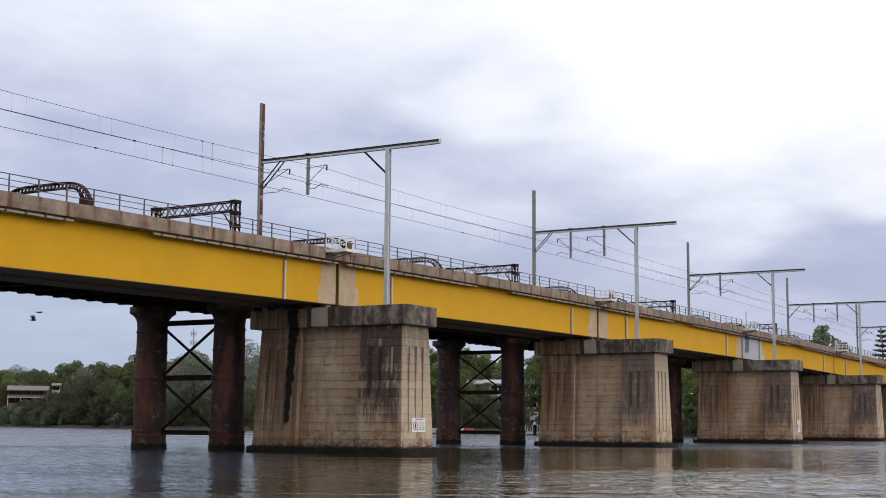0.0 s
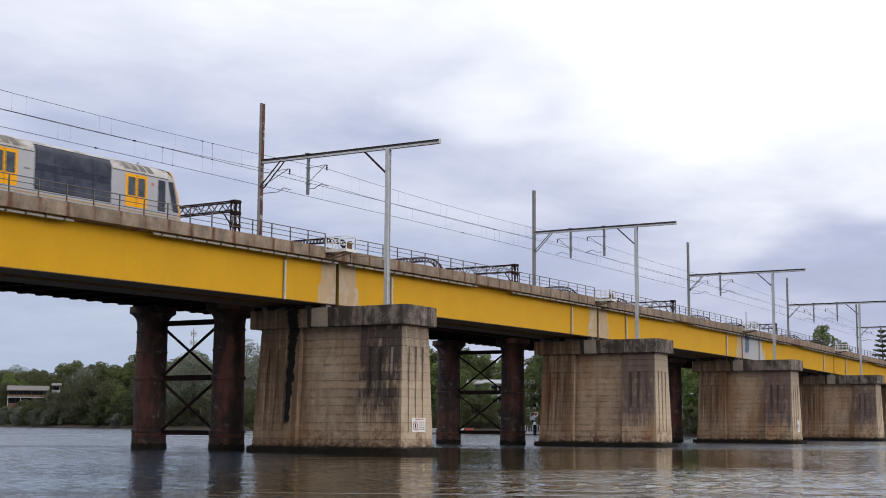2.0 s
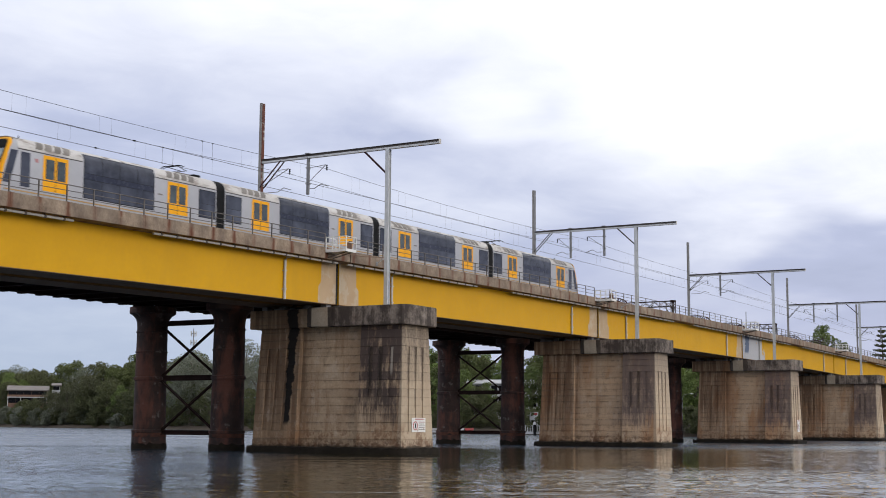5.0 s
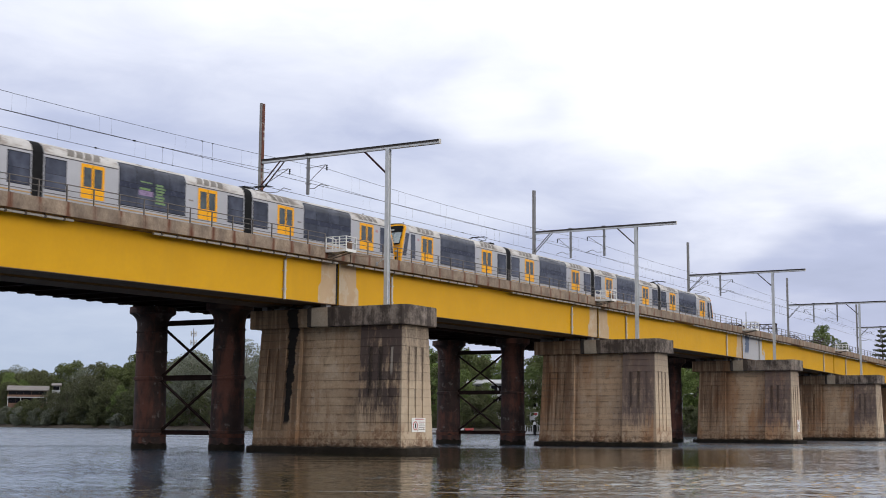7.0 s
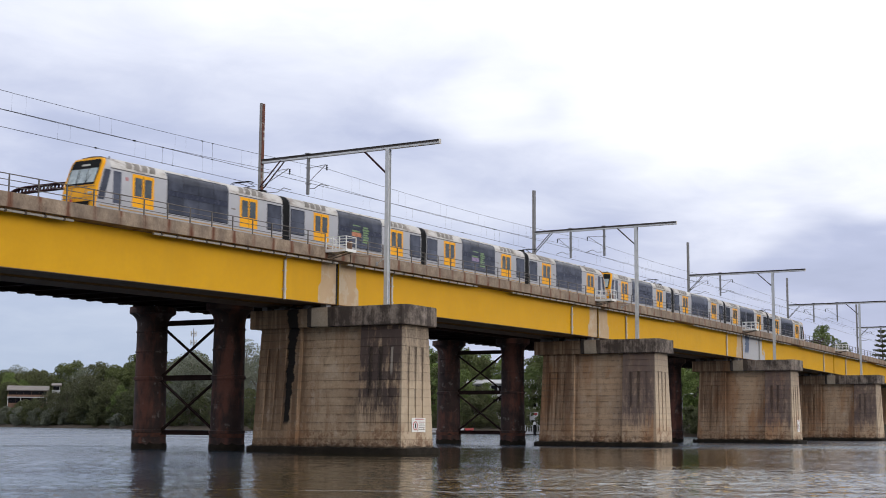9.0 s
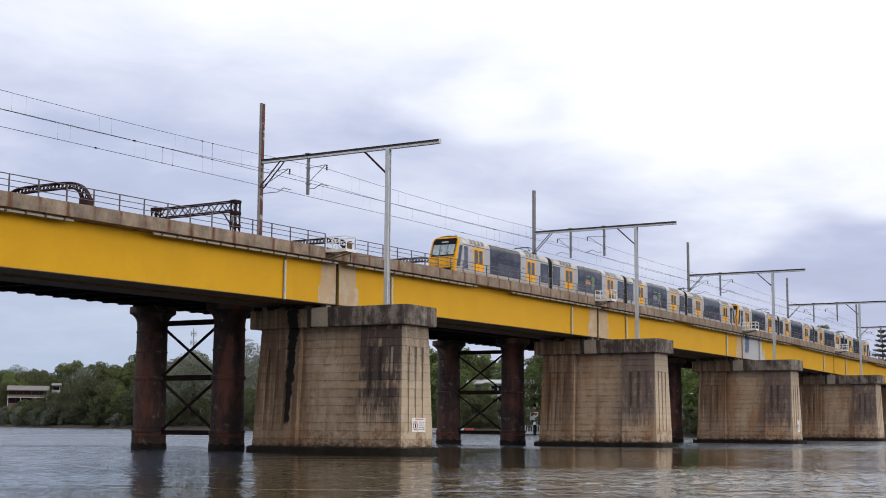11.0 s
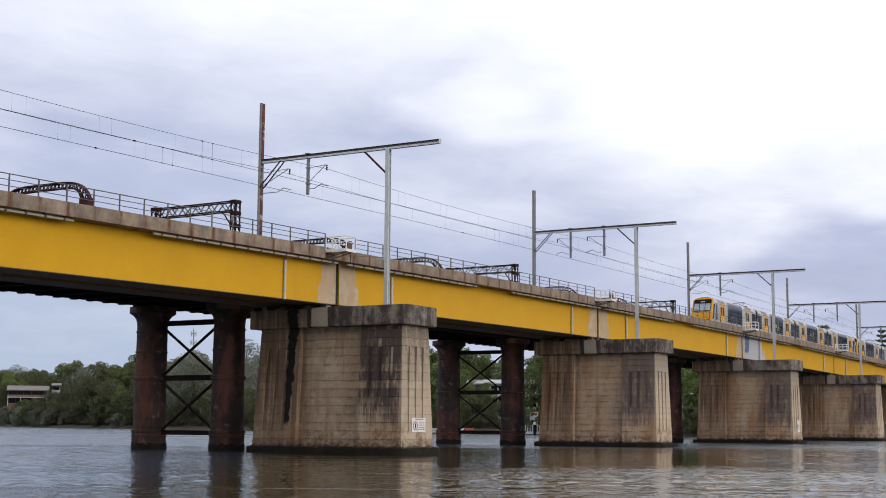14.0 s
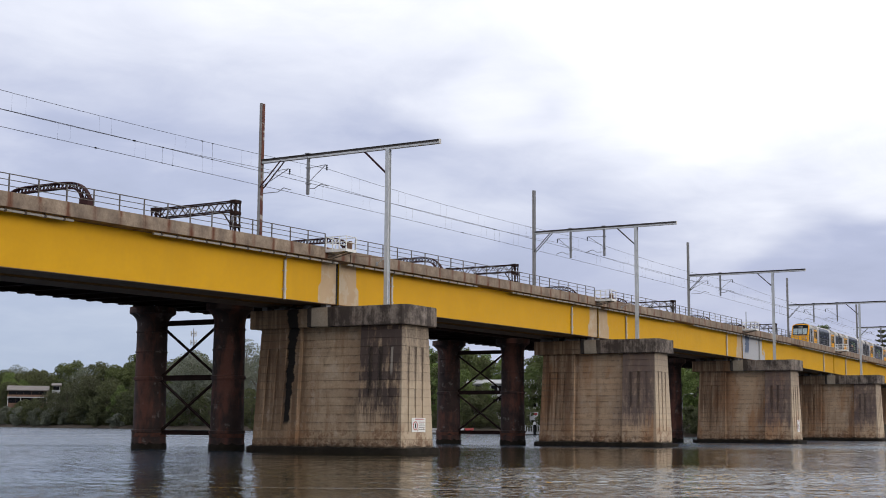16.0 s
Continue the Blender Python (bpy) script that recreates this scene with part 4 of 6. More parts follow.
        s = Solid().lathe([(0.02, 0), (0.08, 0.05), (0.035, 0.12), (0.035, 0.17), (0.08, 0.22), (0.035, 0.29), (0.035, 0.34), (0.08, 0.39), (0.02, 0.46)], (x, track, 21.28 + h), 10)
        part("insulator", s, BLACK, arm)
        z = 19.95 + h
        s = Solid().tube([(x, root, 20.0 + h), (x, track + 1.1 * way, 20.0 + h), (x, track + 0.55 * way, 20.28 + h), (x, track - 0.15 * way, 20.06 + h)], 0.032, 6)
        part("registration_arm", s, GALV_DARK, g)
    return g


for n in range(-1, 5):
    build_gantry(n)


def build_wires(track, level):
    """The contact and messenger wires of one track, with their droppers, gantry to gantry."""
    for n in range(-2, 5):
        x0 = n * SPAN - 0.08
        w = thing("overhead_wire", (x0 + 24, track, 19.9), "thin dark contact and messenger wires with droppers", "overhead wire", "wires over the tracks")
        s = Solid()
        pts = [x0 + SPAN * i / 16 for i in range(17)]
        s.tube([(x, track, level + dz(x)) for x in pts], 0.018, 5)
        part("contact_wire", s, WIRE, w)
        s = Solid()

        def sag(x):
            k = (x - x0) / SPAN
            return level + 1.44 - 1.65 * k * (1 - k) + dz(x)

        s.tube([(x, track, sag(x)) for x in pts], 0.015, 5)
        part("messenger_wire", s, WIRE, w)
        for i in range(7):
            x = x0 + 3.4 + i * 6.87
            base = level + dz(x)
            for off in (0.0, 1.05):
                part("dropper", Solid().tube([(x + off, track, base), (x + off, track, sag(x + off))], 0.0035, 4), WIRE, w)
        # a pair of heavy jumpers near the span's second third, and a splice before them
        for off in (33.55, 34.60):
            x = x0 + off
            jumper = part("jumper", Solid().tube([(x, track, level + dz(x) - 0.02), (x + 0.05, track, (level + dz(x) + sag(x)) / 2), (x, track, sag(x) + 0.02)], 0.008, 5), WIRE, w, "heavy jumper wire")
            for z in (level + dz(x), sag(x)):
                part("clip", Solid().tube([(x - 0.07, track, z), (x + 0.07, track, z)], 0.034, 6), BLACK, jumper)
        x = x0 + (27.1 if track < 3 else 27.3)
        part("splice", Solid().tube([(x - 0.16, track, level + dz(x)), (x - 0.05, track, level + dz(x)), (x + 0.05, track, level + dz(x)), (x + 0.16, track, level + dz(x))], [0.02, 0.055, 0.055, 0.02], 6), BLACK, w, "dark wire splice")


build_wires(4.62, 19.90)
build_wires(1.10, 19.98)

# ---- the old iron bridge behind ----
OLD_NEAR, OLD_FAR = 9.88, 17.88


def build_old_pier(n):
    x = n * SPAN - 0.42
    pier = thing("iron_pier", (x, 13.9, 0), "pair of rusty cast iron cylinders with cross bracing", "bridge pier", "old iron piers")
    for y in (OLD_NEAR, OLD_FAR):
        s = Solid().lathe([(1.36, -4), (1.36, 1.32), (1.42, 1.34), (1.42, 1.52), (1.30, 1.55), (1.26, 5.45), (1.36, 5.5), (1.36, 5.72), (1.25, 5.77), (1.22, 9.75), (1.25, 10.1), (1.34, 10.4), (1.52, 10.65), (1.78, 10.82), (1.86, 10.86), (1.86, 11.36), (1.5, 11.40)], (x, y, 0), 32)
        cyl = part("cylinder", s, CAST_IRON, pier, "rusty cast iron cylinder with flanged joints")
        s = Solid().lathe([(1.365, 0.98), (1.375, 1.0), (1.375, 1.28), (1.365, 1.30)], (x, y, 0), 32)
        part("rust_band", s, RUST_BAND, cyl, "orange-brown rust band above the tide line")
        s = Solid()
        crust = random.Random(int(x * 7 + y))
        rough = [1.375 + crust.uniform(-0.02, 0.04) for _ in range(32)]
        tops = [crust.uniform(-0.10, 0.14) for _ in range(32)]
        s.loft([[(x + (r + add) * math.cos(math.tau * i / 32), y + (r + add) * math.sin(math.tau * i / 32), z + (t if z > 0.4 else 0)) for i, (r, t) in enumerate(zip(rough, tops))] for z, add in ((-1.0, 0.0), (0.15, 0.02), (0.42, 0.0), (0.56, -0.05))])
        part("tide_crust", s, WET_CONCRETE, cyl, "black tidal crust")
        for z in (3.4, 7.7, 9.3):
            s = Solid().lathe([(1.27, z), (1.30, z + 0.02), (1.30, z + 0.10), (1.26, z + 0.12)], (x, y, 0), 32)
            part("flange_ring", s, CAST_IRON, cyl)
    a, b = OLD_NEAR + 1.2, OLD_FAR - 1.2
    for z, t in ((10.03, 0.40), (5.65, 0.42), (1.34, 0.36)):
        part("strut", Solid().ibeam((x, a, z), (x, b, z), 0.35, t, 0.06, 0.12), OLD_IRON, pier)
    for z0, z1 in ((5.85, 9.75), (1.5, 5.45)):
        part("cross_brace", Solid().beam((x - 0.08, a, z0), (x - 0.08, b, z1), 0.12, 0.26, (1, 0, 0)), OLD_IRON, pier)
        part("cross_brace", Solid().beam((x + 0.08, b, z0), (x + 0.08, a, z1), 0.12, 0.26, (1, 0, 0)), OLD_IRON, pier)


for n in PIERS:
    build_old_pier(n)


def build_old_span(n):
    x0 = n * SPAN - 0.3
    span = thing("lattice_span", (x0 + 24, 13.9, 11.4), "old dark iron lattice girder span with arched portals", "bridge span", "spans of the old iron bridge")
    z0, z1 = 11.42, 16.3
    for y in (OLD_NEAR, OLD_FAR):
        part("bottom_plate", Solid().box(x0 + 0.1, x0 + SPAN - 0.1, y - 0.05, y + 0.05, z0 + 0.30, z0 + 1.5), OLD_IRON, span)
        for z in (z0 + 0.18, z1):
            part("chord", Solid().ibeam((x0 + 0.1, y, z), (x0 + SPAN - 0.1, y, z), 0.55, 0.36, 0.06, 0.12), OLD_IRON, span)
        s = Solid()
        k = 20
        step = (SPAN - 0.8) / k
        for i in range(k):
            for o in (-2, 2):
                xa, xb = x0 + 0.4 + i * step, x0 + 0.4 + (i + o) * step
                if x0 < xb < x0 + SPAN:
                    s.beam((xa, y + 0.05 * o, z0 + 0.3), (xb, y + 0.05 * o, z1 - 0.2), 0.05, 0.20, (0, 1, 0))
        part("lattice_web", s, OLD_IRON, span, "riveted diagonal lattice")
        for i in range(27):
            x = x0 + 1.45 + i * 1.715
            part("batten", Solid().box(x - 0.19, x + 0.19, y - 0.32, y + 0.32, z0 - 0.08, z0), OLD_IRON, span)
    for i in range(15):
        x = x0 + 1.2 + i * 3.26
        part("floor_beam", Solid().ibeam((x, OLD_NEAR, z0 + 0.22), (x, OLD_FAR, z0 + 0.22), 0.3, 0.36), OLD_IRON, span)
    part("deck", Solid().box(x0, x0 + SPAN, OLD_NEAR + 0.3, OLD_FAR - 0.3, z0 + 0.42, z0 + 0.60), OLD_IRON, span)
    # arched lattice portals at the thirds of the span
    for px in (x0 + 16.1, x0 + 32.1):
        s = Solid()
        upper, lower = [], []
        for i in range(25):
            k = i / 24
            y = OLD_FAR + 0.38 + (OLD_NEAR - OLD_FAR - 0.76) * k
            rise = 1 - abs(2 * k - 1) ** 6
            upper.append((px, y, 17.35 + 1.35 * rise))
            lower.append((px, y + (-0.72 if k < 0.5 else 0.72) * (1 - rise), 16.95 + 1.35 * rise))
        for line in (upper, lower):
            for p, q in zip(line, line[1:]):
                s.beam(p, q, 0.36, 0.09)
        for i in range(24):
            s.beam(upper[i], lower[i + 1], 0.05, 0.09, (1, 0, 0))
            s.beam(lower[i], upper[i + 1], 0.05, 0.09, (1, 0, 0))
        part("arched_portal", s, MAROON_IRON, span, "curved lattice portal brace")
        for y in (OLD_NEAR, OLD_FAR):
            part("portal_foot", Solid().loft([[(px + sx * 0.3, y + sy * w, z) for sx, sy in ((-1, -1), (1, -1), (1, 1), (-1, 1))] for z, w in ((16.3, 0.44), (16.6, 0.40), (17.42, 0.39))]), MAROON_IRON, span)
    return span


for n in range(-2, 4):
    build_old_span(n)


def build_old_gantry(n):
    """A lattice beam on posts over the old tracks."""
    x = n * SPAN - 0.44
    g = thing("lattice_gantry", (x, 13.9, 12.4), "black riveted lattice wiring gantry on the old bridge", "gantry", "old lattice gantries")
    for y in (9.6, 17.9):
        s = Solid()
        for sx in (-0.3, 0.3):
            for sy in (-0.20, 0.20):
                s.box(x + sx - 0.05, x + sx + 0.05, y + sy - 0.05, y + sy + 0.05, 12.4, 19.55)
        for i in range(8):
            z = 12.6 + i * 0.9
            for sx in (-0.3, 0.3):
                s.beam((x + sx, y - 0.20, z), (x + sx, y + 0.20, z + 0.9 if z < 18.6 else z + 0.5), 0.04, 0.06, (1, 0, 0))
        post = part("lattice_post", s, OLD_IRON, g)
        for z in (17.55, 18.55, 19.45):
            part("band_plate", Solid().box(x - 0.38, x + 0.38, y - 0.28, y + 0.28, z - 0.12, z + 0.14), OLD_IRON, post)
    ya, yb = 9.6, 17.9
    for sx in (-0.3, 0.3):
        for z in (18.75, 19.5):
            part("beam_chord", Solid().beam((x + sx, ya, z), (x + sx, yb, z - 0.05), 0.09, 0.10), OLD_IRON, g)
        s = Solid()
        for i in range(12):
            y0, y1 = ya + (yb - ya) * i / 12, ya + (yb - ya) * (i + 1) / 12
            s.beam((x + sx, y0, 18.75 if i % 2 else 19.5), (x + sx, y1, 19.5 if i % 2 else 18.75), 0.05, 0.07, (1, 0, 0))
        part("beam_lattice", s, OLD_IRON, g)
    for y, o in ((ya, 1.3), (yb, -1.3)):
        part("corner_brace", Solid().beam((x, y + math.copysign(0.3, o), 17.5), (x, y + o, 18.75), 0.08, 0.10, (1, 0, 0)), OLD_IRON, g)


for n in range(-1, 4):
    build_old_gantry(n)


# ---- the train ----
ROSE = surface("faded_red_print", (0.36, 0.16, 0.17), (0.42, 0.22, 0.22), 0.5, scale=4)
RAIL_TOP, TRACK_Y = 15.10, 5.20
SECTION = [(1.46, 0.72), (1.50, 0.95), (1.50, 2.3), (1.50, 3.45), (1.47, 3.68), (1.38, 3.90), (1.22, 4.08), (0.98, 4.22), (0.6, 4.33), (0.0, 4.38)]


def half_width(z):
    for (y0, z0), (y1, z1) in zip(SECTION, SECTION[1:]):
        if z0 <= z <= z1:
            return y0 + (y1 - y0) * (z - z0) / (z1 - z0)
    return SECTION[0][0]


def nose(z):
    """How far the raked cab front reaches at height z."""
    return 9.92 if z < 1.6 else 9.92 - 1.05 * ((z - 1.6) / 2.78) ** 1.1


def cab_top(z):
    """The roof drops a little towards the cab front."""
    return z if z < 3.4 else 3.4 + (z - 3.4) * 0.80


def side_plate(x0, x1, z0, z1, side, out=0.008, thick=0.02, lean=0.0):
    """A plate that lies on the car's side; lean shifts its top lengthwise."""
    zs = [z0] + [z for _, z in SECTION if z0 < z < z1] + [z1]
    s = Solid()
    rings = []
    for z in zs:
        y = half_width(z)
        k = lean * (z - z0) / (z1 - z0)
        rings.append([(x0 + k, side * (y - thick), z), (x1 + k, side * (y - thick), z), (x1 + k, side * (y + out), z), (x0 + k, side * (y + out), z)])
    return s.loft(rings)


def pane_band(car, x0, x1, z0, z1, side, columns, rows):
    """Window panes; a band of three rows has a dark belt between the decks."""
    band = part("window_band", side_plate(x0, x1, z0, z1, side, 0.006), BLACK, car, "black window surround")
    for r in range(rows):
        for c in range(columns):
            a, b = x0 + 0.03 + (x1 - x0 - 0.06) * c / columns, x0 + 0.03 + (x1 - x0 - 0.06) * (c + 1) / columns
            cuts = (0.0, 0.43, 0.57, 1.0) if rows == 3 else (0.0, 0.5, 1.0)
            low, high = (z0 + 0.04 + (z1 - z0 - 0.08) * c for c in cuts[r:r + 2])
            belt = rows == 3 and r == 1
            part("pane", side_plate(a + (0.004 if belt else 0.022), b - (0.004 if belt else 0.022), low + 0.012, high - 0.012, side, 0.012), BELT if belt else TRAIN_GLASS, band)


def door(car, x0, x1, side):
    frame_ = part("door", side_plate(x0, x1, 1.22, 3.40, side, 0.012), TRAIN_YELLOW, car, "bright yellow double sliding door")
    middle = (x0 + x1) / 2
    part("door_gap", side_plate(middle - 0.015, middle + 0.015, 1.24, 3.38, side, 0.016), BLACK, frame_)
    for a, b in ((x0 + 0.22, middle - 0.11), (middle + 0.11, x1 - 0.22)):
        part("door_window", side_plate(a, b, 1.96, 3.18, side, 0.018), DOOR_GLASS, frame_)


BELT = surface("navy_belt_between_decks", (0.020, 0.023, 0.040), (0.036, 0.041, 0.066), 0.25, scale=0.6, grain=2, bump=0.03, spec=0.2)
SILL = surface("dull_yellow_sill_paint", (0.34, 0.21, 0.07), (0.42, 0.27, 0.11), 0.6, scale=0.8, grain=6, bump=0.02)


def build_car(cab, posters=()):
    label = "silver double-deck train car with yellow doors and a yellow cab front" if cab else "silver double-deck train car with yellow doors and dark windows"
    car = thing("train_car", (0, 0, 0), label, "train car", "cars of the train")
    ring = SECTION + [(-y, z) for y, z in reversed(SECTION[:-1])]
    s = Solid()
    front = [[(nose(z) - 0.10, y * 0.985, cab_top(z)) for y, z in ring]] if cab else [[(9.64, y, z) for y, z in ring]]
    s.loft([[(-9.64, y, z) for y, z in ring], [(0, y, z) for y, z in ring]] + ([[(8.6, y, z) for y, z in ring]] if cab else []) + front)
    part("body", s, SILVER, car, "plain stainless steel body")
    s = Solid().box(-9.6, 9.5 if cab else 9.6, -1.2, 1.2, 0.45, 0.97)
    part("underframe", s, BLACK, car)
    for bx in (-6.9, 6.9):
        s = Solid().box(bx - 1.6, bx + 1.6, -1.15, -0.95, 0.38, 0.72).box(bx - 1.6, bx + 1.6, 0.95, 1.15, 0.38, 0.72).box(bx - 0.3, bx + 0.3, -1.0, 1.0, 0.4, 0.66)
        bogie = part("bogie", s, BLACK, car)
        for wx in (-1.2, 1.2):
            for wy in (-0.745, 0.745):
                part("wheel", Solid().tube([(bx + wx, wy - 0.07, 0.43), (bx + wx, wy + 0.07, 0.43)], 0.43, 18), GALV_DARK, bogie)
    for side in (-1, 1):
        pane_band(car, -3.25, 3.2, 1.22, 4.02, side, 4, 3)
        door(car, -6.6, -4.55, side)
        door(car, 4.5, 6.55, side)
        pane_band(car, -9.55, -7.75, 1.35, 3.32, side, 1, 2)
        if cab:
            part("cab_door", side_plate(7.58, 8.30, 1.25, 3.34, side, 0.012), TRAIN_GLASS, car, "dark cab door")
            part("cab_window", side_plate(9.10, 9.64, 1.35, 3.36, side, 0.012, lean=-0.56), TRAIN_GLASS, car, "dark slanted cab side window")
            part("emblem", side_plate(6.92, 7.20, 2.85, 3.08, side, 0.010), ROSE, car, "small faded red emblem")
        else:
            pane_band(car, 7.75, 9.55, 1.35, 3.32, side, 1, 2)
        for a, b in ((-9.62, -3.35), (3.3, 8.55 if cab else 9.62)):
            part("gutter_line", side_plate(a, b, 3.46, 3.515, side, 0.014), DARK_STEEL, car)
            part("roof_shell", side_plate(a, b, 3.53, 4.37, side, 0.010), ROOF, car, "off-white roof shell")
            for i in range(4):
                x = (a + b) / 2 - 1.5 + i * 0.74 if (a + b) > 0 else (a + b) / 2 - 0.7 + i * 0.74
                part("roof_vent", side_plate(x, x + 0.56, 3.66, 4.18, side, 0.024, lean=-0.30), GREY_SLOT, car)
        part("roof_shell", side_plate(-3.3, 3.25, 4.05, 4.37, side, 0.010), ROOF, car, "off-white roof shell")
        part("sill_stripe", side_plate(-9.62, 9.5, 0.92, 1.0, side, 0.008), SILL, car, "dull orange-yellow sill stripe")
        part("number_plate_bar", side_plate(-4.05, -3.6, 2.35, 2.45, side, 0.010), GREY_SLOT, car)
        for x0, x1, z0, z1, ink in posters:
            part("window_poster", side_plate(x0, x1, z0, z1, side, 0.016), ink, car, "faded coloured poster behind the window")
    s = Solid().loft([[(x, y * 0.985, 0.9 + (z - 0.9) * 0.998) for y, z in ring] for x in (-10.14, -9.645)])
    part("gangway", s, BLACK, car, "black rubber gangway bellows")
    if not cab:
        s = Solid().loft([[(x, y * 0.985, 0.9 + (z - 0.9) * 0.998) for y, z in ring] for x in (9.645, 10.14)])
        part("gangway", s, BLACK, car, "black rubber gangway bellows")
        return car
    front = [(1.46, 0.72), (1.48, 0.95), (1.48, 2.3), (1.46, 3.4), (1.44, 3.7), (1.38, 3.95), (1.22, 4.11), (0.98, 4.16), (0.6, 4.18), (0.0, 4.19)]
    outline = front + [(-y, z) for y, z in reversed(front[:-1])]
    s = Solid().loft([[(nose(z) - 0.15, y * 1.008, z) for y, z in outline], [(nose(z) - 0.02, y * 1.004, z) for y, z in outline], [(nose(z) + 0.04, y * 0.95, z) for y, z in outline]], closed=False)
    # the face is skinned level by level
    s.take([(nose(z) + 0.04, k * y * 0.95, z) for y, z in front for k in (-1, 1)], [(2 * i, 2 * i + 1, 2 * i + 3, 2 * i + 2) for i in range(len(front) - 1)])
    face = part("cab_front", s, TRAIN_YELLOW, car, "yellow cab front")

    def on_face(points, out):
        return [(nose(z) + out, y, z) for y, z in points]

    s = Solid().loft([on_face([(-1.22, 2.30), (1.22, 2.30), (1.27, 3.2), (1.25, 3.86), (1.10, 4.03), (-1.10, 4.03), (-1.25, 3.86), (-1.27, 3.2)], o) for o in (0.02, 0.062)])
    screen = part("windscreen_surround", s, BLACK, face, "black windscreen surround")
    for y0, y1 in ((-1.14, -0.44), (-0.36, 0.36), (0.44, 1.14)):
        s = Solid().loft([on_face([(y0, 2.44), (y1, 2.44), (y1 * 1.02, 3.42), (y0 * 1.02, 3.42)], o) for o in (0.055, 0.075)])
        part("windscreen", s, SCREEN_GLASS, face, "windscreen glass, the reflected sky put into its pale colour")
    s = Solid().loft([on_face([(-0.34, 3.62), (0.34, 3.62), (0.34, 3.74), (-0.34, 3.74)], o) for o in (0.055, 0.075)])
    part("destination_sign", s, PIPE, face)
    for y in (-0.42, 0.42):
        s = Solid().loft([on_face([(y - 0.02, 2.30), (y + 0.02, 2.30), (y + 0.28, 3.0), (y + 0.25, 3.0)], o) for o in (0.076, 0.095)])
        part("wiper", s, BLACK, face)
    for y in (-1.05, 1.05):
        s = Solid().loft([on_face([(y - 0.16, 1.66), (y + 0.16, 1.66), (y + 0.16, 1.80), (y - 0.16, 1.80)], o) for o in (0.03, 0.055)])
        part("headlight", s, SCREEN_GLASS, face)
    s = Solid().loft([[(x, y, z) for y, z in ((-0.95, 0.55), (0.95, 0.55), (1.1, 1.2), (-1.1, 1.2))] for x in (9.5, 10.0)])
    part("coupler_pocket", s, BLACK, face)
    for z, h in ((2.18, 0.025), (1.42, 0.03)):
        part("panel_joint", Solid().loft([on_face([(-1.3, z), (1.3, z), (1.3, z + h), (-1.3, z + h)], o) for o in (0.03, 0.052)]), GREY_SLOT, face)
    for y in (-0.62, 0.62):
        part("panel_joint", Solid().loft([on_face([(y, 1.45), (y + 0.03, 1.45), (y + 0.03, 2.18), (y, 2.18)], o) for o in (0.03, 0.052)]), GREY_SLOT, face)
    part("coupler", Solid().box(9.8, 10.13, -0.16, 0.16, 0.75, 1.05), GALV_DARK, face)
    part("tail_light", Solid().box(9.94, 10.005, -0.62, -0.42, 1.22, 1.38), RED, face)
    # the pantograph stands over the inner end
    s = Solid().box(-7.9, -6.3, -0.55, 0.55, 4.37, 4.42)
    frame_ = part("pantograph_base", s, GREY_SLOT, car)
    for y in (-0.28, 0.28):
        part("pantograph_arm", Solid().tube([(-6.5, y, 4.42), (-7.85, y * 0.8, 4.72)], 0.030, 6), BLACK, frame_)
        part("pantograph_arm", Solid().tube([(-7.85, y * 0.8, 4.72), (-6.65, y * 1.6, 4.86)], 0.024, 6), BLACK, frame_)
    for x in (-6.75, -6.50):
        part("pantograph_head", Solid().tube([(x, -0.98, 4.78), (x, -0.70, 4.88), (x, 0.70, 4.88), (x, 0.98, 4.78)], 0.032, 6), BLACK, frame_)
    part("switch_box", Solid().box(-9.15, -8.45, -0.4, 0.4, 4.36, 4.56), BLACK, car, "black roof switch box", 0.03)
    s = Solid().loft([[(x, y * k, 4.02 + (z - 4.02) * k) for y, z in ((1.25, 4.02), (1.12, 4.17), (0.8, 4.28), (0.0, 4.33), (-0.8, 4.28), (-1.12, 4.17), (-1.25, 4.02))] for x, k in ((7.4, 0.96), (8.4, 1.0), (8.78, 0.97))])
    part("cab_roof", s, DARK_STEEL, car, "dark grey cab roof")
    part("aerial", Solid().tube([(7.2, 0, 4.35), (7.2, 0, 4.62)], 0.04, 6), BLACK, car)
    return car


ORANGE_INK = surface("faded_orange_print", (0.33, 0.12, 0.055), (0.42, 0.17, 0.08), 0.3, scale=3)
GREEN_INK = surface("faded_green_print", (0.09, 0.15, 0.06), (0.16, 0.25, 0.095), 0.3, scale=3, grain=8)
VIOLET_INK = surface("faded_violet_print", (0.17, 0.12, 0.21), (0.24, 0.17, 0.28), 0.3, scale=3)
lead_car = build_car(True)
plain_car = build_car(False)


def poster(ink, x, z, side_ink):
    """A picture block over faded lines of print beside a column of blocks."""
    sheet = [(x, x + 1.35, z, z + 0.34, ink), (x + 0.25, x + 1.30, z + 0.37, z + 0.52, side_ink), (x + 0.1, x + 1.2, z + 0.86, z + 0.95, side_ink)]
    for i in range(7):
        short = (0.0, 0.18, 0.06, 0.30, 0.10, 0.02, 0.22)[i]
        sheet.append((x - 1.2 + short, x - 0.22 - short * 0.4, z - 0.42 + i * 0.2, z - 0.28 + i * 0.2, side_ink))
    return sheet


orange_car = build_car(False, poster(ORANGE_INK, -0.1, 2.15, GREEN_INK))
violet_car = build_car(False, poster(VIOLET_INK, 0.0, 2.1, GREEN_INK))
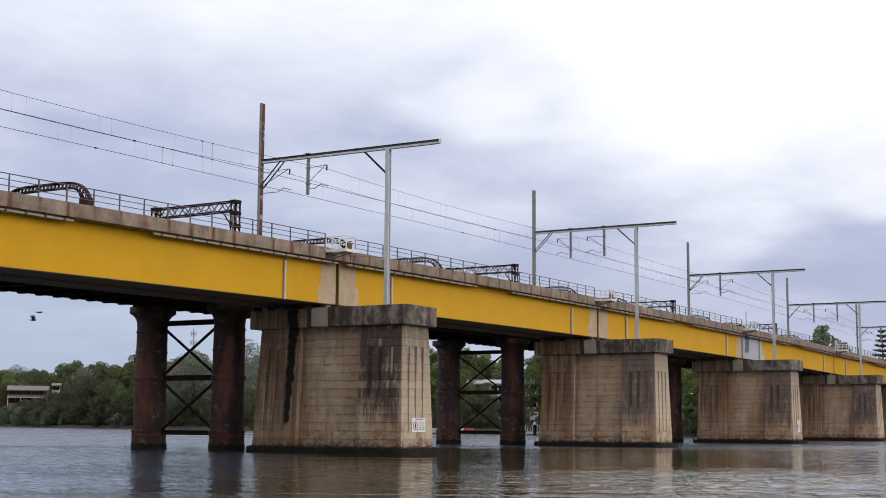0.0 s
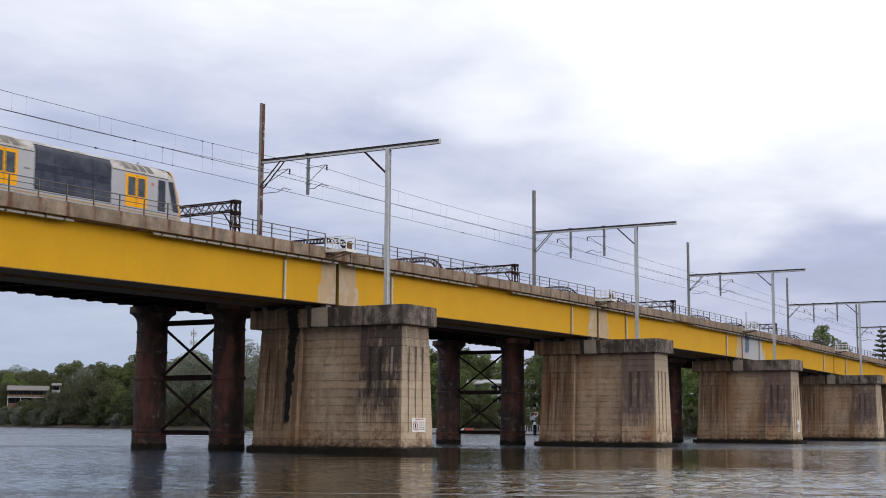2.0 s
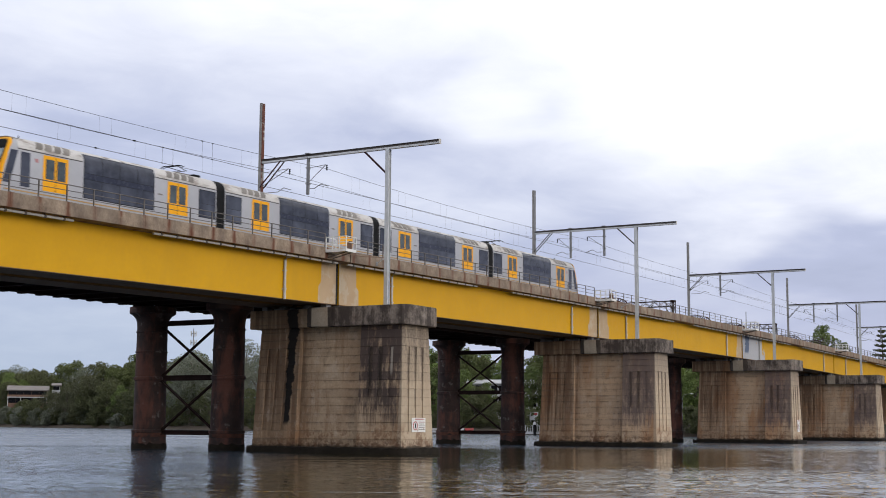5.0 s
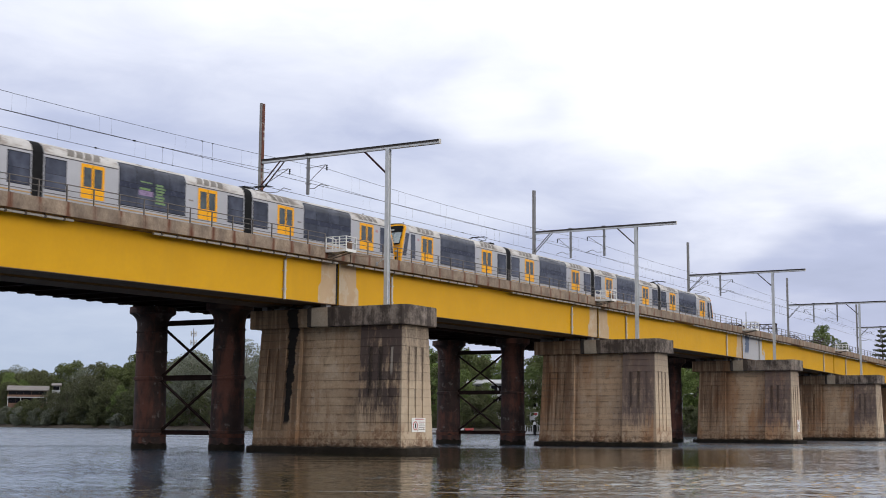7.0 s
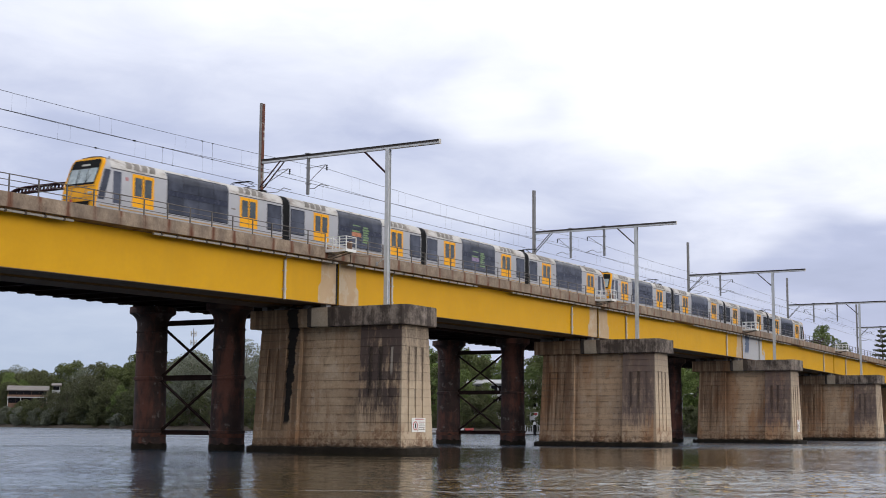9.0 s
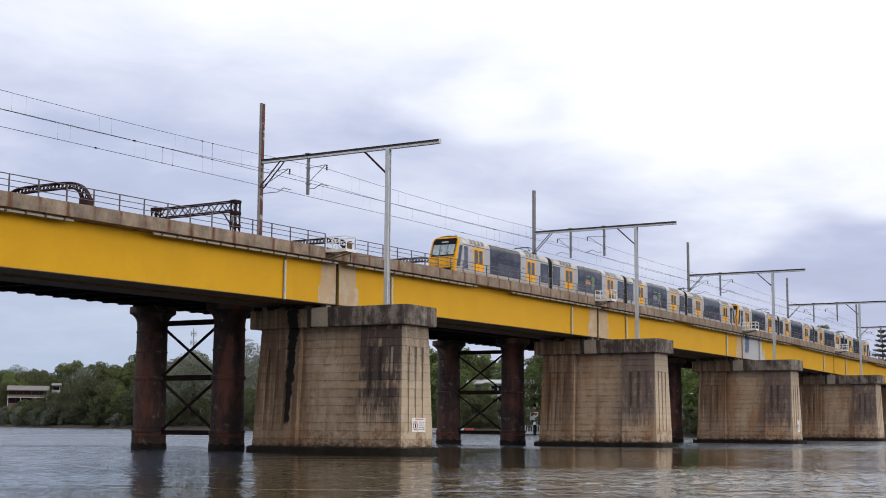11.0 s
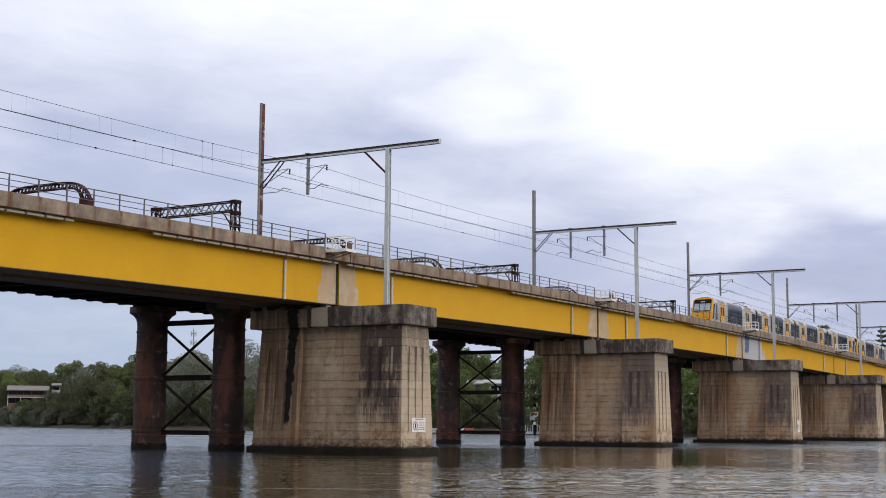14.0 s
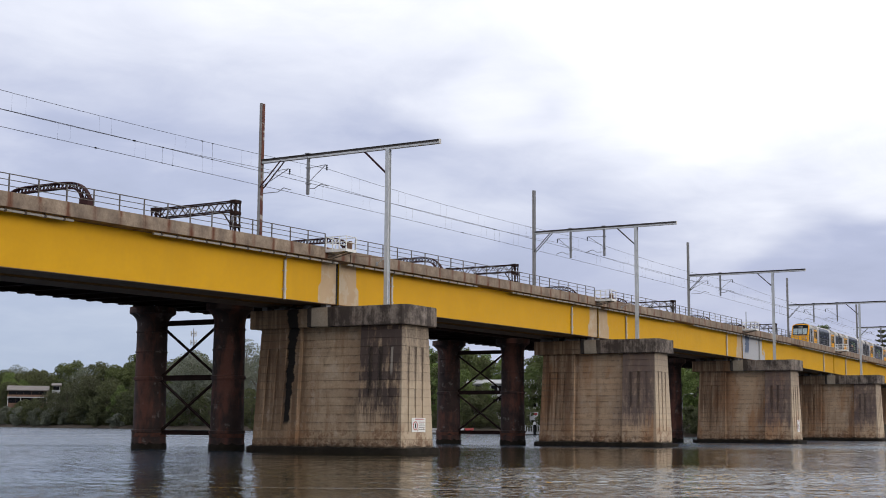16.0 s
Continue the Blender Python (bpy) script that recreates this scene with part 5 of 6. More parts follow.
CARS = [(lead_car, 0), (plain_car, 0), (copy_thing(plain_car, Matrix()), 180), (copy_thing(lead_car, Matrix()), 180),
        (copy_thing(lead_car, Matrix()), 0), (violet_car, 180), (orange_car, 180), (copy_thing(lead_car, Matrix()), 180)]


def nose_x(t):
    return 29.6 + 21.63 * (t - 4) + 0.108 * (t - 4) ** 2


# how far each car's middle lies behind the first: the two cab ends in the middle of the train stand further apart
BEHIND = (0.0, 20.2, 40.4, 60.6, 81.4, 101.6, 121.8, 142.0)


def car_pose(k, t, turn):
    x = nose_x(t) - 10.14 - BEHIND[k]
    tilt = math.degrees(math.atan2(dz(x + 7) - dz(x - 7), 14))
    return pose(x, TRACK_Y, RAIL_TOP + dz(x), 0, -tilt, 0) @ pose(0, 0, 0, 0, 0, turn)


# ---- banks that carry the tracks on from the bridge's ends ----
def build_embankment(x0, x1):
    s = Solid()
    rows = []
    for i in range(13):
        x = x0 + (x1 - x0) * i / 12
        top = 14.86 + dz(x)
        rows.append([(x, -18, -1.5), (x, -1.1, top - 0.3), (x, 0.2, top), (x, 6.3, top), (x, 7.6, top - 0.3), (x, 24, -1.5)])
    s.loft(rows)
    bank = single("embankment", s, GROUND, "grassy railway embankment", "embankment", kind="structure")
    for y in (1.3, 5.2):
        for off in (-0.745, 0.745):
            r = Solid()
            along_curve(r, x0, x1, [(y + off - 0.035, 14.85), (y + off + 0.035, 14.85), (y + off + 0.035, 15.10), (y + off - 0.035, 15.10)], 12)
            part("rail", r, GALV_DARK, bank, "steel running rail")
    return bank


build_embankment(-300, -96.2)
build_embankment(240.2, 420)


# ---- safety signs on the piers ----
def build_sign(x0, z0, wide, high, y):
    sign = thing("warning_sign", (x0, y, z0), "white warning sign with a red ring and small print", "sign")
    part("panel", Solid().box(x0, x0 + wide, y - 0.03, y, z0, z0 + high), WHITE, sign, bevel=0.01)
    s = Solid()
    cx, cz, n = x0 + wide * 0.25, z0 + high * 0.44, 24
    for i in range(n):
        a, b = math.tau * i / n, math.tau * (i + 1) / n
        pts = [(cx + r * math.cos(q), cz + r * math.sin(q)) for r, q in ((0.25, a), (0.32, a), (0.32, b), (0.25, b))]
        s.loft([[(px, yy, pz) for px, pz in pts] for yy in (y - 0.036, y - 0.031)])
    part("red_ring", s, RED, sign)
    part("symbol_bar", Solid().box(cx - 0.07, cx + 0.09, y - 0.036, y - 0.031, cz - 0.17, cz + 0.17), BLACK, sign)
    for i in range(5):
        z = z0 + high * (0.16 + 0.13 * i)
        part("text_bar", Solid().box(x0 + wide * 0.50, x0 + wide * (0.93 - 0.05 * (i % 2)), y - 0.036, y - 0.031, z, z + 0.045), ROSE if i == 4 else GREY_SLOT, sign)
    part("title_bar", Solid().box(x0 + wide * 0.2, x0 + wide * 0.85, y - 0.036, y - 0.031, z0 + high * 0.86, z0 + high * 0.95), ROSE, sign)


build_sign(-1.22, 1.56, 1.85, 1.0, -7.43)
build_sign(2 * SPAN - 0.6, 1.5, 1.1, 1.6, -7.43)


# ---- trees ----
def leaf_cloud(rng, centres, sizes, count, leaf, squash=0.75):
    """Small leaf quads gathered round clump centres."""
    centres, sizes = np.asarray(centres), np.asarray(sizes)
    pick = rng.choice(len(centres), count, p=sizes ** 2 / np.sum(sizes ** 2))
    way = rng.normal(size=(count, 3))
    way /= np.linalg.norm(way, axis=1)[:, None]
    radius = sizes[pick] * rng.uniform(0.45, 1.0, count) ** 0.6
    place = centres[pick] + way * radius[:, None] * (1, 1, squash)
    u = rng.normal(size=(count, 3)) * (1, 1, 0.8)
    u /= np.linalg.norm(u, axis=1)[:, None]
    v = np.cross(u, rng.normal(size=(count, 3)))
    v /= np.linalg.norm(v, axis=1)[:, None]
    half = leaf * rng.uniform(0.6, 1.3, count)[:, None]
    corner = np.stack([place - u * half, place + v * half * 1.15, place + u * half], 1)
    return corner.reshape(-1, 3)


def crown_mesh(name, corners, material):
    data = bpy.data.meshes.new(name)
    k = len(corners) // 3
    data.from_pydata(corners.tolist(), [], np.arange(k * 3).reshape(k, 3).tolist())
    data.materials.append(material)
    return data


def build_tree(seed, height, spread, leaves, count, leaf, label, low=0.35, clumps=34, category="tree"):
    rng = np.random.default_rng(seed)
    tree = thing("tree", (0, 0, 0), label, category, "trees on the far bank")
    wood = Solid()
    lean = rng.uniform(-0.06, 0.06, 2) * height
    trunk = [(lean[0] * k ** 2, lean[1] * k ** 2, height * 0.72 * k) for k in (0, 0.25, 0.5, 0.75, 1.0)]
    wood.tube([(0, 0, -1.5)] + trunk, [height * r for r in (0.024, 0.020, 0.017, 0.014, 0.010, 0.005)], 8)
    centres, sizes = [], []
    for i in range(clumps):
        k = low + (1 - low) * (i + rng.uniform(0, 1)) / clumps
        turn = i * 2.4 + rng.uniform(-0.5, 0.5)
        shape = math.sin(math.pi * min(max((k - low) / (1 - low), 0.0) * 0.85 + 0.15, 1.0)) ** 0.6
        reach = spread * shape * rng.uniform(0.35, 1.0)
        tip = np.array([math.cos(turn) * reach + lean[0] * k, math.sin(turn) * reach + lean[1] * k, height * k * rng.uniform(0.93, 1.02)])
        centres.append(tip)
        sizes.append(spread * rng.uniform(0.20, 0.36))
        if i % 3 == 0:
            z = height * max(k - 0.22, 0.12)
            wood.tube([(lean[0] * 0.4, lean[1] * 0.4, z), tuple(tip * (0.5, 0.5, 0) + np.array([0, 0, z + (tip[2] - z) * 0.65])), tuple(tip)], [height * r for r in (0.010, 0.006, 0.002)], 5)
    part("trunk", wood, BARK, tree, "grey-brown trunk with limbs")
    crown = new("crown", crown_mesh("crown", leaf_cloud(rng, centres, sizes, count * 2, leaf * 0.70), leaves))
    crown.parent = tree
    return tree


def build_pine(height):
    """A tall tiered pine."""
    rng = np.random.default_rng(5)
    tree = thing("pine_tree", (0, 0, 0), "tall dark tiered pine on the far bank", "tree")
    wood = Solid().tube([(0, 0, -1.5), (0, 0, height * 0.5), (0, 0, height)], [0.5, 0.3, 0.05], 8)
    corners = []
    tiers = 13
    for i in range(tiers):
        z = height * (0.22 + 0.77 * i / tiers)
        reach = 5.2 * (1 - i / tiers) + 0.5
        for j in range(6):
            turn = math.tau * j / 6 + i * 0.5
            tip = np.array([math.cos(turn) * reach, math.sin(turn) * reach, z + 0.5])
            wood.tube([(0, 0, z), tuple(tip)], [0.09, 0.02], 4)
            line = [np.array([0, 0, z]) + (tip - np.array([0, 0, z])) * k for k in np.linspace(0.25, 1, 7)]
            corners.append(leaf_cloud(rng, line, [0.42] * 7, 110, 0.22, 0.6))
    part("trunk", wood, BARK, tree)
    crown = new("crown", crown_mesh("crown", np.concatenate(corners), LEAF_DARK))
    crown.parent = tree
    return tree


KINDS = [build_tree(11, 20, 7.2, LEAF_DARK, 4200, 0.42, "tall dark green gum tree on the river bank", 0.30),
         build_tree(12, 22, 6.2, LEAF_MID, 3400, 0.40, "tall gum tree with an open green crown", 0.42, 26),
         build_tree(13, 17, 6.8, LEAF_DARK, 4200, 0.38, "dense dark she-oak beside the water", 0.14, 40),
         build_tree(14, 19, 6.0, LEAF_LIGHT, 3800, 0.40, "bright green leafy tree on the bank", 0.18, 34),
         build_tree(15, 22, 7.5, LEAF_PALE, 2300, 0.36, "sparse grey-green gum tree", 0.40, 26),
         build_tree(16, 5.0, 3.4, LEAF_PALE, 2200, 0.26, "low grey-green mangrove bush at the water's edge", 0.10, 22, "bush"),
         build_tree(17, 7.0, 4.2, LEAF_DARK, 2600, 0.30, "low dark mangrove bush at the water's edge", 0.08, 24, "bush")]
SHE_OAK = leaf_material("grey_olive_needles", (0.044, 0.048, 0.026), (0.140, 0.142, 0.076))
KINDS.append(build_tree(18, 17, 8.6, SHE_OAK, 7500, 0.30, "broad grey-olive she-oak drooping to the bank", 0.08, 64))
FIRST = [True] * len(KINDS)


def plant(kind, x, y, size, turn):
    z = bank_height(x - far_shore(y)) - 0.2
    m = Matrix.Translation((x, y, z)) @ Matrix.Rotation(turn, 4, "Z")
    tree = KINDS[kind]
    if FIRST[kind]:
        FIRST[kind] = False
        tree.matrix_basis = m @ Matrix.Scale(size, 4)
    else:
        made = copy_thing(tree, Matrix())
        made.matrix_basis = m @ Matrix.Scale(size, 4)


rng = random.Random(4)
y = 8.0
while y < 520:
    # a fringe of bushes at the water, she-oaks behind, tall gums at the back
    for inland, kinds, big in ((4, (5, 6, 6, 2), (0.7, 1.2)), (12, (2, 2, 3, 0, 6), (0.7, 1.05)), (27, (0, 1, 0, 4, 3, 2), (0.8, 1.15)), (48, (0, 1, 4, 1), (0.8, 1.15))):
        yy = y + rng.uniform(-4, 4)
        x = far_shore(yy) + inland + rng.uniform(-3, 4)
        kind = rng.choice(kinds)
        if 75 < yy < 175 and kind == 4:
            kind = 3
        if 236 < yy < 282:
            kind = 4 if inland > 6 else 5
        house_lot = 364 < yy < 430 and inland < 45
        yard = 94 < yy < 122 and inland < 40
        if house_lot or yard:
            continue
        size = rng.uniform(*big) * (0.5 if yy < 50 else 0.70 if 190 < yy < 232 else 0.82 if yy < 150 else 1.0 if yy < 250 else 1.1)
        if yy < 50 and inland > 20:
            continue
        plant(kind, x, yy, size, rng.uniform(0, 6.28))
    y += 8.5 if y < 140 else 10.5
for i in range(76):
    yy = 30 + i * 6.2 + rng.uniform(-2, 2)
    if not 96 < yy < 120:
        plant(rng.choice((5, 6, 6, 6)) if not 240 < yy < 360 else rng.choice((2, 6)), far_shore(yy) + (rng.uniform(1.0, 3.0) if yy < 200 else rng.uniform(4.0, 7.0)), yy, rng.uniform(0.5, 1.0), rng.uniform(0, 6.28))
plant(5, far_shore(431) + 5, 431, 1.5, 1)
plant(5, far_shore(404) + 4, 404, 1.5, 3)
plant(5, far_shore(398) + 5, 398, 1.3, 4)
plant(5, far_shore(370) + 3, 370, 1.3, 1)
plant(5, far_shore(380) + 3, 380, 1.4, 2)
plant(6, far_shore(392) + 4, 392, 1.2, 2)
for i in range(11):
    plant((6, 5, 6, 6, 5, 6, 6, 5, 6, 6, 5)[i], far_shore(366 + 6 * i) + 5, 366 + 6 * i, 0.85 + 0.12 * (i % 3), i)
for yy, inland, kind, size in ((99, 16, 2, 0.32), (109, 14, 3, 0.42), (121, 15, 2, 0.7), (114, 20, 3, 0.55), (92, 12, 3, 0.75), (104, 22, 4, 0.3)):
    plant(kind, far_shore(yy) + inland, yy, size, yy)
for yy, inland, kind, size in ((362, 30, 2, 1.1), (356, 44, 0, 1.1), (372, 52, 2, 1.2), (383, 62, 0, 1.1), (395, 66, 2, 1.1), (366, 22, 6, 1.4), (378, 70, 1, 1.1), (408, 70, 0, 1.0),
                              (262, 9, 4, 0.85), (252, 8, 4, 0.95), (243, 9, 4, 0.8), (250, 14, 4, 0.9), (412, 30, 2, 0.85), (404, 30, 0, 0.8), (418, 34, 2, 0.75), (116, 11, 3, 0.75), (111, 10, 2, 0.60), (123, 11, 3, 0.8), (128, 14, 1, 0.8), (101, 7, 6, 0.9), (105, 8, 2, 0.32), (109, 7, 6, 1.1), (97, 8, 3, 0.34), (304, 9, 3, 0.8), (378, 9, 7, 0.80), (363, 8, 7, 0.88), (410, 13, 6, 1.45), (419, 13, 6, 1.4), (427, 12, 6, 1.4), (447, 12, 3, 1.2), (52, 17, 3, 0.8), (46, 16, 3, 0.68), (41, 18, 1, 0.6), (347, 9, 7, 1.15), (337, 11, 7, 0.95), (444, 20, 3, 1.0), (452, 14, 3, 0.9), (255, 7, 4, 0.75), (246, 8, 4, 0.7), (266, 8, 4, 0.8), (297, 10, 3, 0.75), (324, 30, 1, 1.15), (345, 34, 1, 1.1), (346, 8, 2, 0.9), (320, 7, 3, 0.78)):
    plant(kind, far_shore(yy) + inland, yy, size, yy)
# a taller wood on the rise behind the landing
for i in range(9):
    yy = 112 + 6.5 * i
    plant((1, 0, 3, 1, 0, 3, 1, 0, 1)[i], far_shore(yy) + 50 + 9 * (i % 2), yy, 0.76 + 0.07 * (i % 3), 1.3 * i)
plant(3, 318, 47.6, 0.95, 0.4)
plant(3, 330, 44.2, 0.66, 2.2)
# unseen trees added beyond the bridge's end, to darken the far cars' reflections
for i in range(22):
    yy = -95 + 5.4 * i
    plant((0, 1, 2, 0, 3)[i % 5], 285 + 34 * ((i * 5) % 4) + 1.5 * i, yy, 1.05 + 0.1 * (i % 3), 0.9 * i)
pine = build_pine(24)
pine.location = (330, 33.1, 8.0)


# ---- houses and small things on the far bank ----
BRICK_WALL = surface("brown_brick_wall", (0.15, 0.085, 0.06), (0.22, 0.13, 0.09), 0.9, scale=0.5, grain=5)
TILE_ROOF = surface("dull_tiled_roof", (0.15, 0.13, 0.12), (0.22, 0.195, 0.18), 0.7, scale=0.5, grain=4)
WHITE_WALL = surface("white_rendered_wall", (0.42, 0.42, 0.43), (0.52, 0.52, 0.53), 0.8, scale=0.5, grain=4)
PALE_ROOF = surface("pale_metal_roof", (0.40, 0.40, 0.41), (0.50, 0.50, 0.51), 0.6, scale=0.5, grain=4)
PANE_DARK = surface("dark_window_pane", (0.006, 0.006, 0.008), (0.012, 0.012, 0.014), 0.3, spec=0.1, scale=0.5, grain=2, bump=0)


def build_house(name, label, at, turn, wide, deep, floors, wall, roof, storey=2.9, windows=5, pitch=2.4):
    house = thing(name, (0, 0, 0), label, "house")
    top = storey * floors
    part("wall", Solid().box(-wide / 2, wide / 2, 0, deep, -8, top), wall, house)
    s = Solid().loft([[(x, -1.2, top), (x, deep + 0.6, top), (x, deep + 0.6, top + 0.25), (x, deep * 0.5, top + pitch), (x, -1.2, top + 0.35)] for x in (-wide / 2 - 0.8, wide / 2 + 0.8)])
    part("roof", s, roof, house, "low pitched pale roof")
    for f in range(floors):
        for i in range(windows):
            x = -wide / 2 + wide * (i + 0.5) / windows
            half = wide / windows * (0.485 if windows < 10 else 0.40)
            z, high = (f * storey + 0.95, 1.75) if f else (0.1, 2.4)
            win = part("window", Solid().box(x - half, x + half, -0.05, 0.0, z, z + high), PANE_DARK, house)
            part("pane", Solid().box(x - half + 0.08, x + half - 0.08, -0.07, -0.052, z + 0.08, z + high - 0.08), PANE_DARK, win)
    part("balcony", Solid().box(-wide / 2 - 0.4, wide / 2 + 0.4, -2.2, -0.02, storey - 0.35, storey), WHITE_WALL, house, "white balcony edge")
    part("parapet", Solid().box(-wide / 2 - 0.4, wide / 2 + 0.4, -2.2, -2.05, storey + 0.004, storey + 0.95), wall, house)
    for i in range(4):
        x = -wide / 2 + wide * i / 3
        part("balcony_post", Solid().box(x - 0.12, x + 0.12, -2.2, -1.96, -7.5, storey - 0.2), WHITE_WALL, house)
    house.matrix_basis = Matrix.Translation(at) @ Matrix.Rotation(turn, 4, "Z")
    return house


build_house("house", "two-storey brown brick house with a pale roof", (364, 427, 10.9), radians(-46), 17, 9, 2, BRICK_WALL, TILE_ROOF)
build_house("boat_shed", "long white waterside building with a pale roof", (247, 118, 7.2), radians(-60), 30, 10, 2, WHITE_WALL, PALE_ROOF, 3.1, 14, 1.4)

build_house("cottage", "small white cottage between the trees", (344.5, 388.3, 12.2), radians(-46), 2.6, 4, 2, WHITE_WALL, TILE_ROOF, 2.9, 2, 1.2)

# a slim phone mast far behind the trees
MX, MY = 294.2, 268.0
tower = thing("phone_mast", (MX, MY, 4), "slim grey phone mast with antenna panels", "mast")
part("pole", Solid().tube([(MX, MY, 2), (MX, MY, 36.2)], [0.40, 0.16], 8), GALV_DARK, tower)
for z, r in ((34.3, 0.95), (31.2, 1.1)):
    ring = part("head_frame", Solid().lathe([(r, z), (r + 0.10, z), (r + 0.10, z + 0.10), (r, z + 0.10)], (MX, MY, 0), 12), GALV_DARK, tower)
    for i in range(5):
        a = math.tau * i / 5 + 0.3
        px, py = MX + r * math.cos(a), MY + r * math.sin(a)
        part("antenna", Solid().box(px - 0.13, px + 0.13, py - 0.13, py + 0.13, z - 0.9, z + 0.9), WHITE_WALL, ring)
        part("stay", Solid().tube([(MX, MY, z), (px, py, z)], 0.04, 4), GALV_DARK, ring)

# a street lamp among the trees on the far bank
LX, LY = 198.0, 46.6
street_lamp = thing("street_lamp", (LX, LY, 1.5), "pale galvanised street lamp with a curved arm", "street lamp")
part("pole", Solid().tube([(LX, LY, 0.5), (LX, LY, 8.2)], [0.09, 0.05], 8), GALV_DARK, street_lamp)
part("arm", Solid().tube([(LX, LY, 8.2), (LX + 0.12, LY - 0.25, 8.85), (LX + 0.5, LY - 0.8, 9.15), (LX + 0.9, LY - 1.5, 9.2)], 0.04, 6), GALV_DARK, street_lamp)
part("lamp_head", Solid().tube([(LX + 0.85, LY - 1.4, 9.2), (LX + 1.0, LY - 1.7, 9.22), (LX + 1.2, LY - 2.1, 9.2)], [0.05, 0.11, 0.04], 8), PIPE, street_lamp)

# a jetty with white rails, a board and dinghies
jx, jy = far_shore(101) - 5, 101.0
jetty = thing("jetty", (jx, jy, 0), "low timber jetty with a white edge board", "jetty")
part("deck", Solid().box(jx - 3, jx + 8, jy - 7, jy + 20, 0.55, 0.75), PIPE, jetty)
for i in range(10):
    yy = jy - 6.8 + i * 2.9
    part("pile", Solid().tube([(jx - 2.6, yy, -3), (jx - 2.6, yy, 0.6)], 0.16, 8), BARK, jetty)
part("edge_board", Solid().box(jx - 3.06, jx - 3.004, jy - 7, jy + 20, 0.35, 0.80), WHITE_WALL, jetty, "white edge board")
by = jy - 15.5
bx = far_shore(by) + 2
board = thing("notice_board", (bx, by, 0.4), "white notice board with a red panel on posts", "sign")
part("panel", Solid().box(bx - 0.1, bx, by - 1.1, by + 1.1, 3.4, 5.3), WHITE_WALL, board)
part("red_panel", Solid().box(bx - 0.14, bx - 0.105, by - 0.9, by + 0.4, 4.6, 5.1), RED, board)
for yy in (by - 0.9, by + 0.9):
    part("post", Solid().box(bx + 0.02, bx + 0.2, yy - 0.1, yy + 0.1, -0.5, 5.3), GALV, board)


fence = thing("balustrade", (bx - 2, by - 2, 0.4), "white balustrade along the landing stage", "fence")
fx = far_shore(by - 2) + 0.6
part("base_rail", Solid().box(fx, fx + 0.25, by - 7, by + 1.5, 0.2, 0.75), WHITE_WALL, fence)
part("top_rail", Solid().box(fx - 0.05, fx + 0.2, by - 7, by + 1.5, 2.0, 2.2), WHITE_WALL, fence)
for i in range(14):
    yy = by - 6.8 + i * 0.62
    part("baluster", Solid().box(fx, fx + 0.16, yy - 0.11, yy + 0.11, 0.751, 1.999), WHITE_WALL, fence)
lamp_post = thing("bollard", (fx - 0.6, by - 1.5, 0.3), "dark mooring post with a white cap", "bollard")
part("shaft", Solid().tube([(fx - 0.6, by - 1.5, -2.0), (fx - 0.6, by - 1.5, 2.3)], 0.32, 10), BLACK, lamp_post)
part("cap", Solid().lathe([(0.01, 2.3), (0.42, 2.32), (0.42, 2.7), (0.22, 3.0), (0.01, 3.1)], (fx - 0.6, by - 1.5, 0), 12), WHITE_WALL, lamp_post, "white cap")


def build_dinghy(x, y, turn, hull, label):
    boat = thing("dinghy", (0, 0, 0), label, "boat", "dinghies on the jetty")
    rings = []
    for k in np.linspace(-1, 1, 9):
        w = 0.75 * (1 - max(k, 0) ** 2.2)
        rings.append([(k * 1.9, -w, 0.55 + 0.12 * k * k), (k * 1.9, -w * 0.6, 0.08), (k * 1.9, w * 0.6, 0.08), (k * 1.9, w, 0.55 + 0.12 * k * k)])
    part("hull", Solid().loft(rings), hull, boat)
    part("thwart", Solid().box(-0.2, 0.2, -0.7, 0.7, 0.66, 0.72), BARK, boat)
    boat.matrix_basis = Matrix.Translation((x, y, 0.75)) @ Matrix.Rotation(turn, 4, "Z")


for i in range(7):
    hull, label = ((RED, "small red dinghy on the jetty"), (WHITE_WALL, "small white dinghy on the jetty"), (ORANGE_INK, "small orange kayak on the jetty"))[i % 3]
    build_dinghy(jx + 1.5, jy + 1.6 + i * 2.5, radians(8 + 23 * i), hull, label)


# ---- birds ----
FEATHER = surface("dark_grey_feathers", (0.05, 0.05, 0.055), (0.10, 0.10, 0.105), 0.8, scale=6)


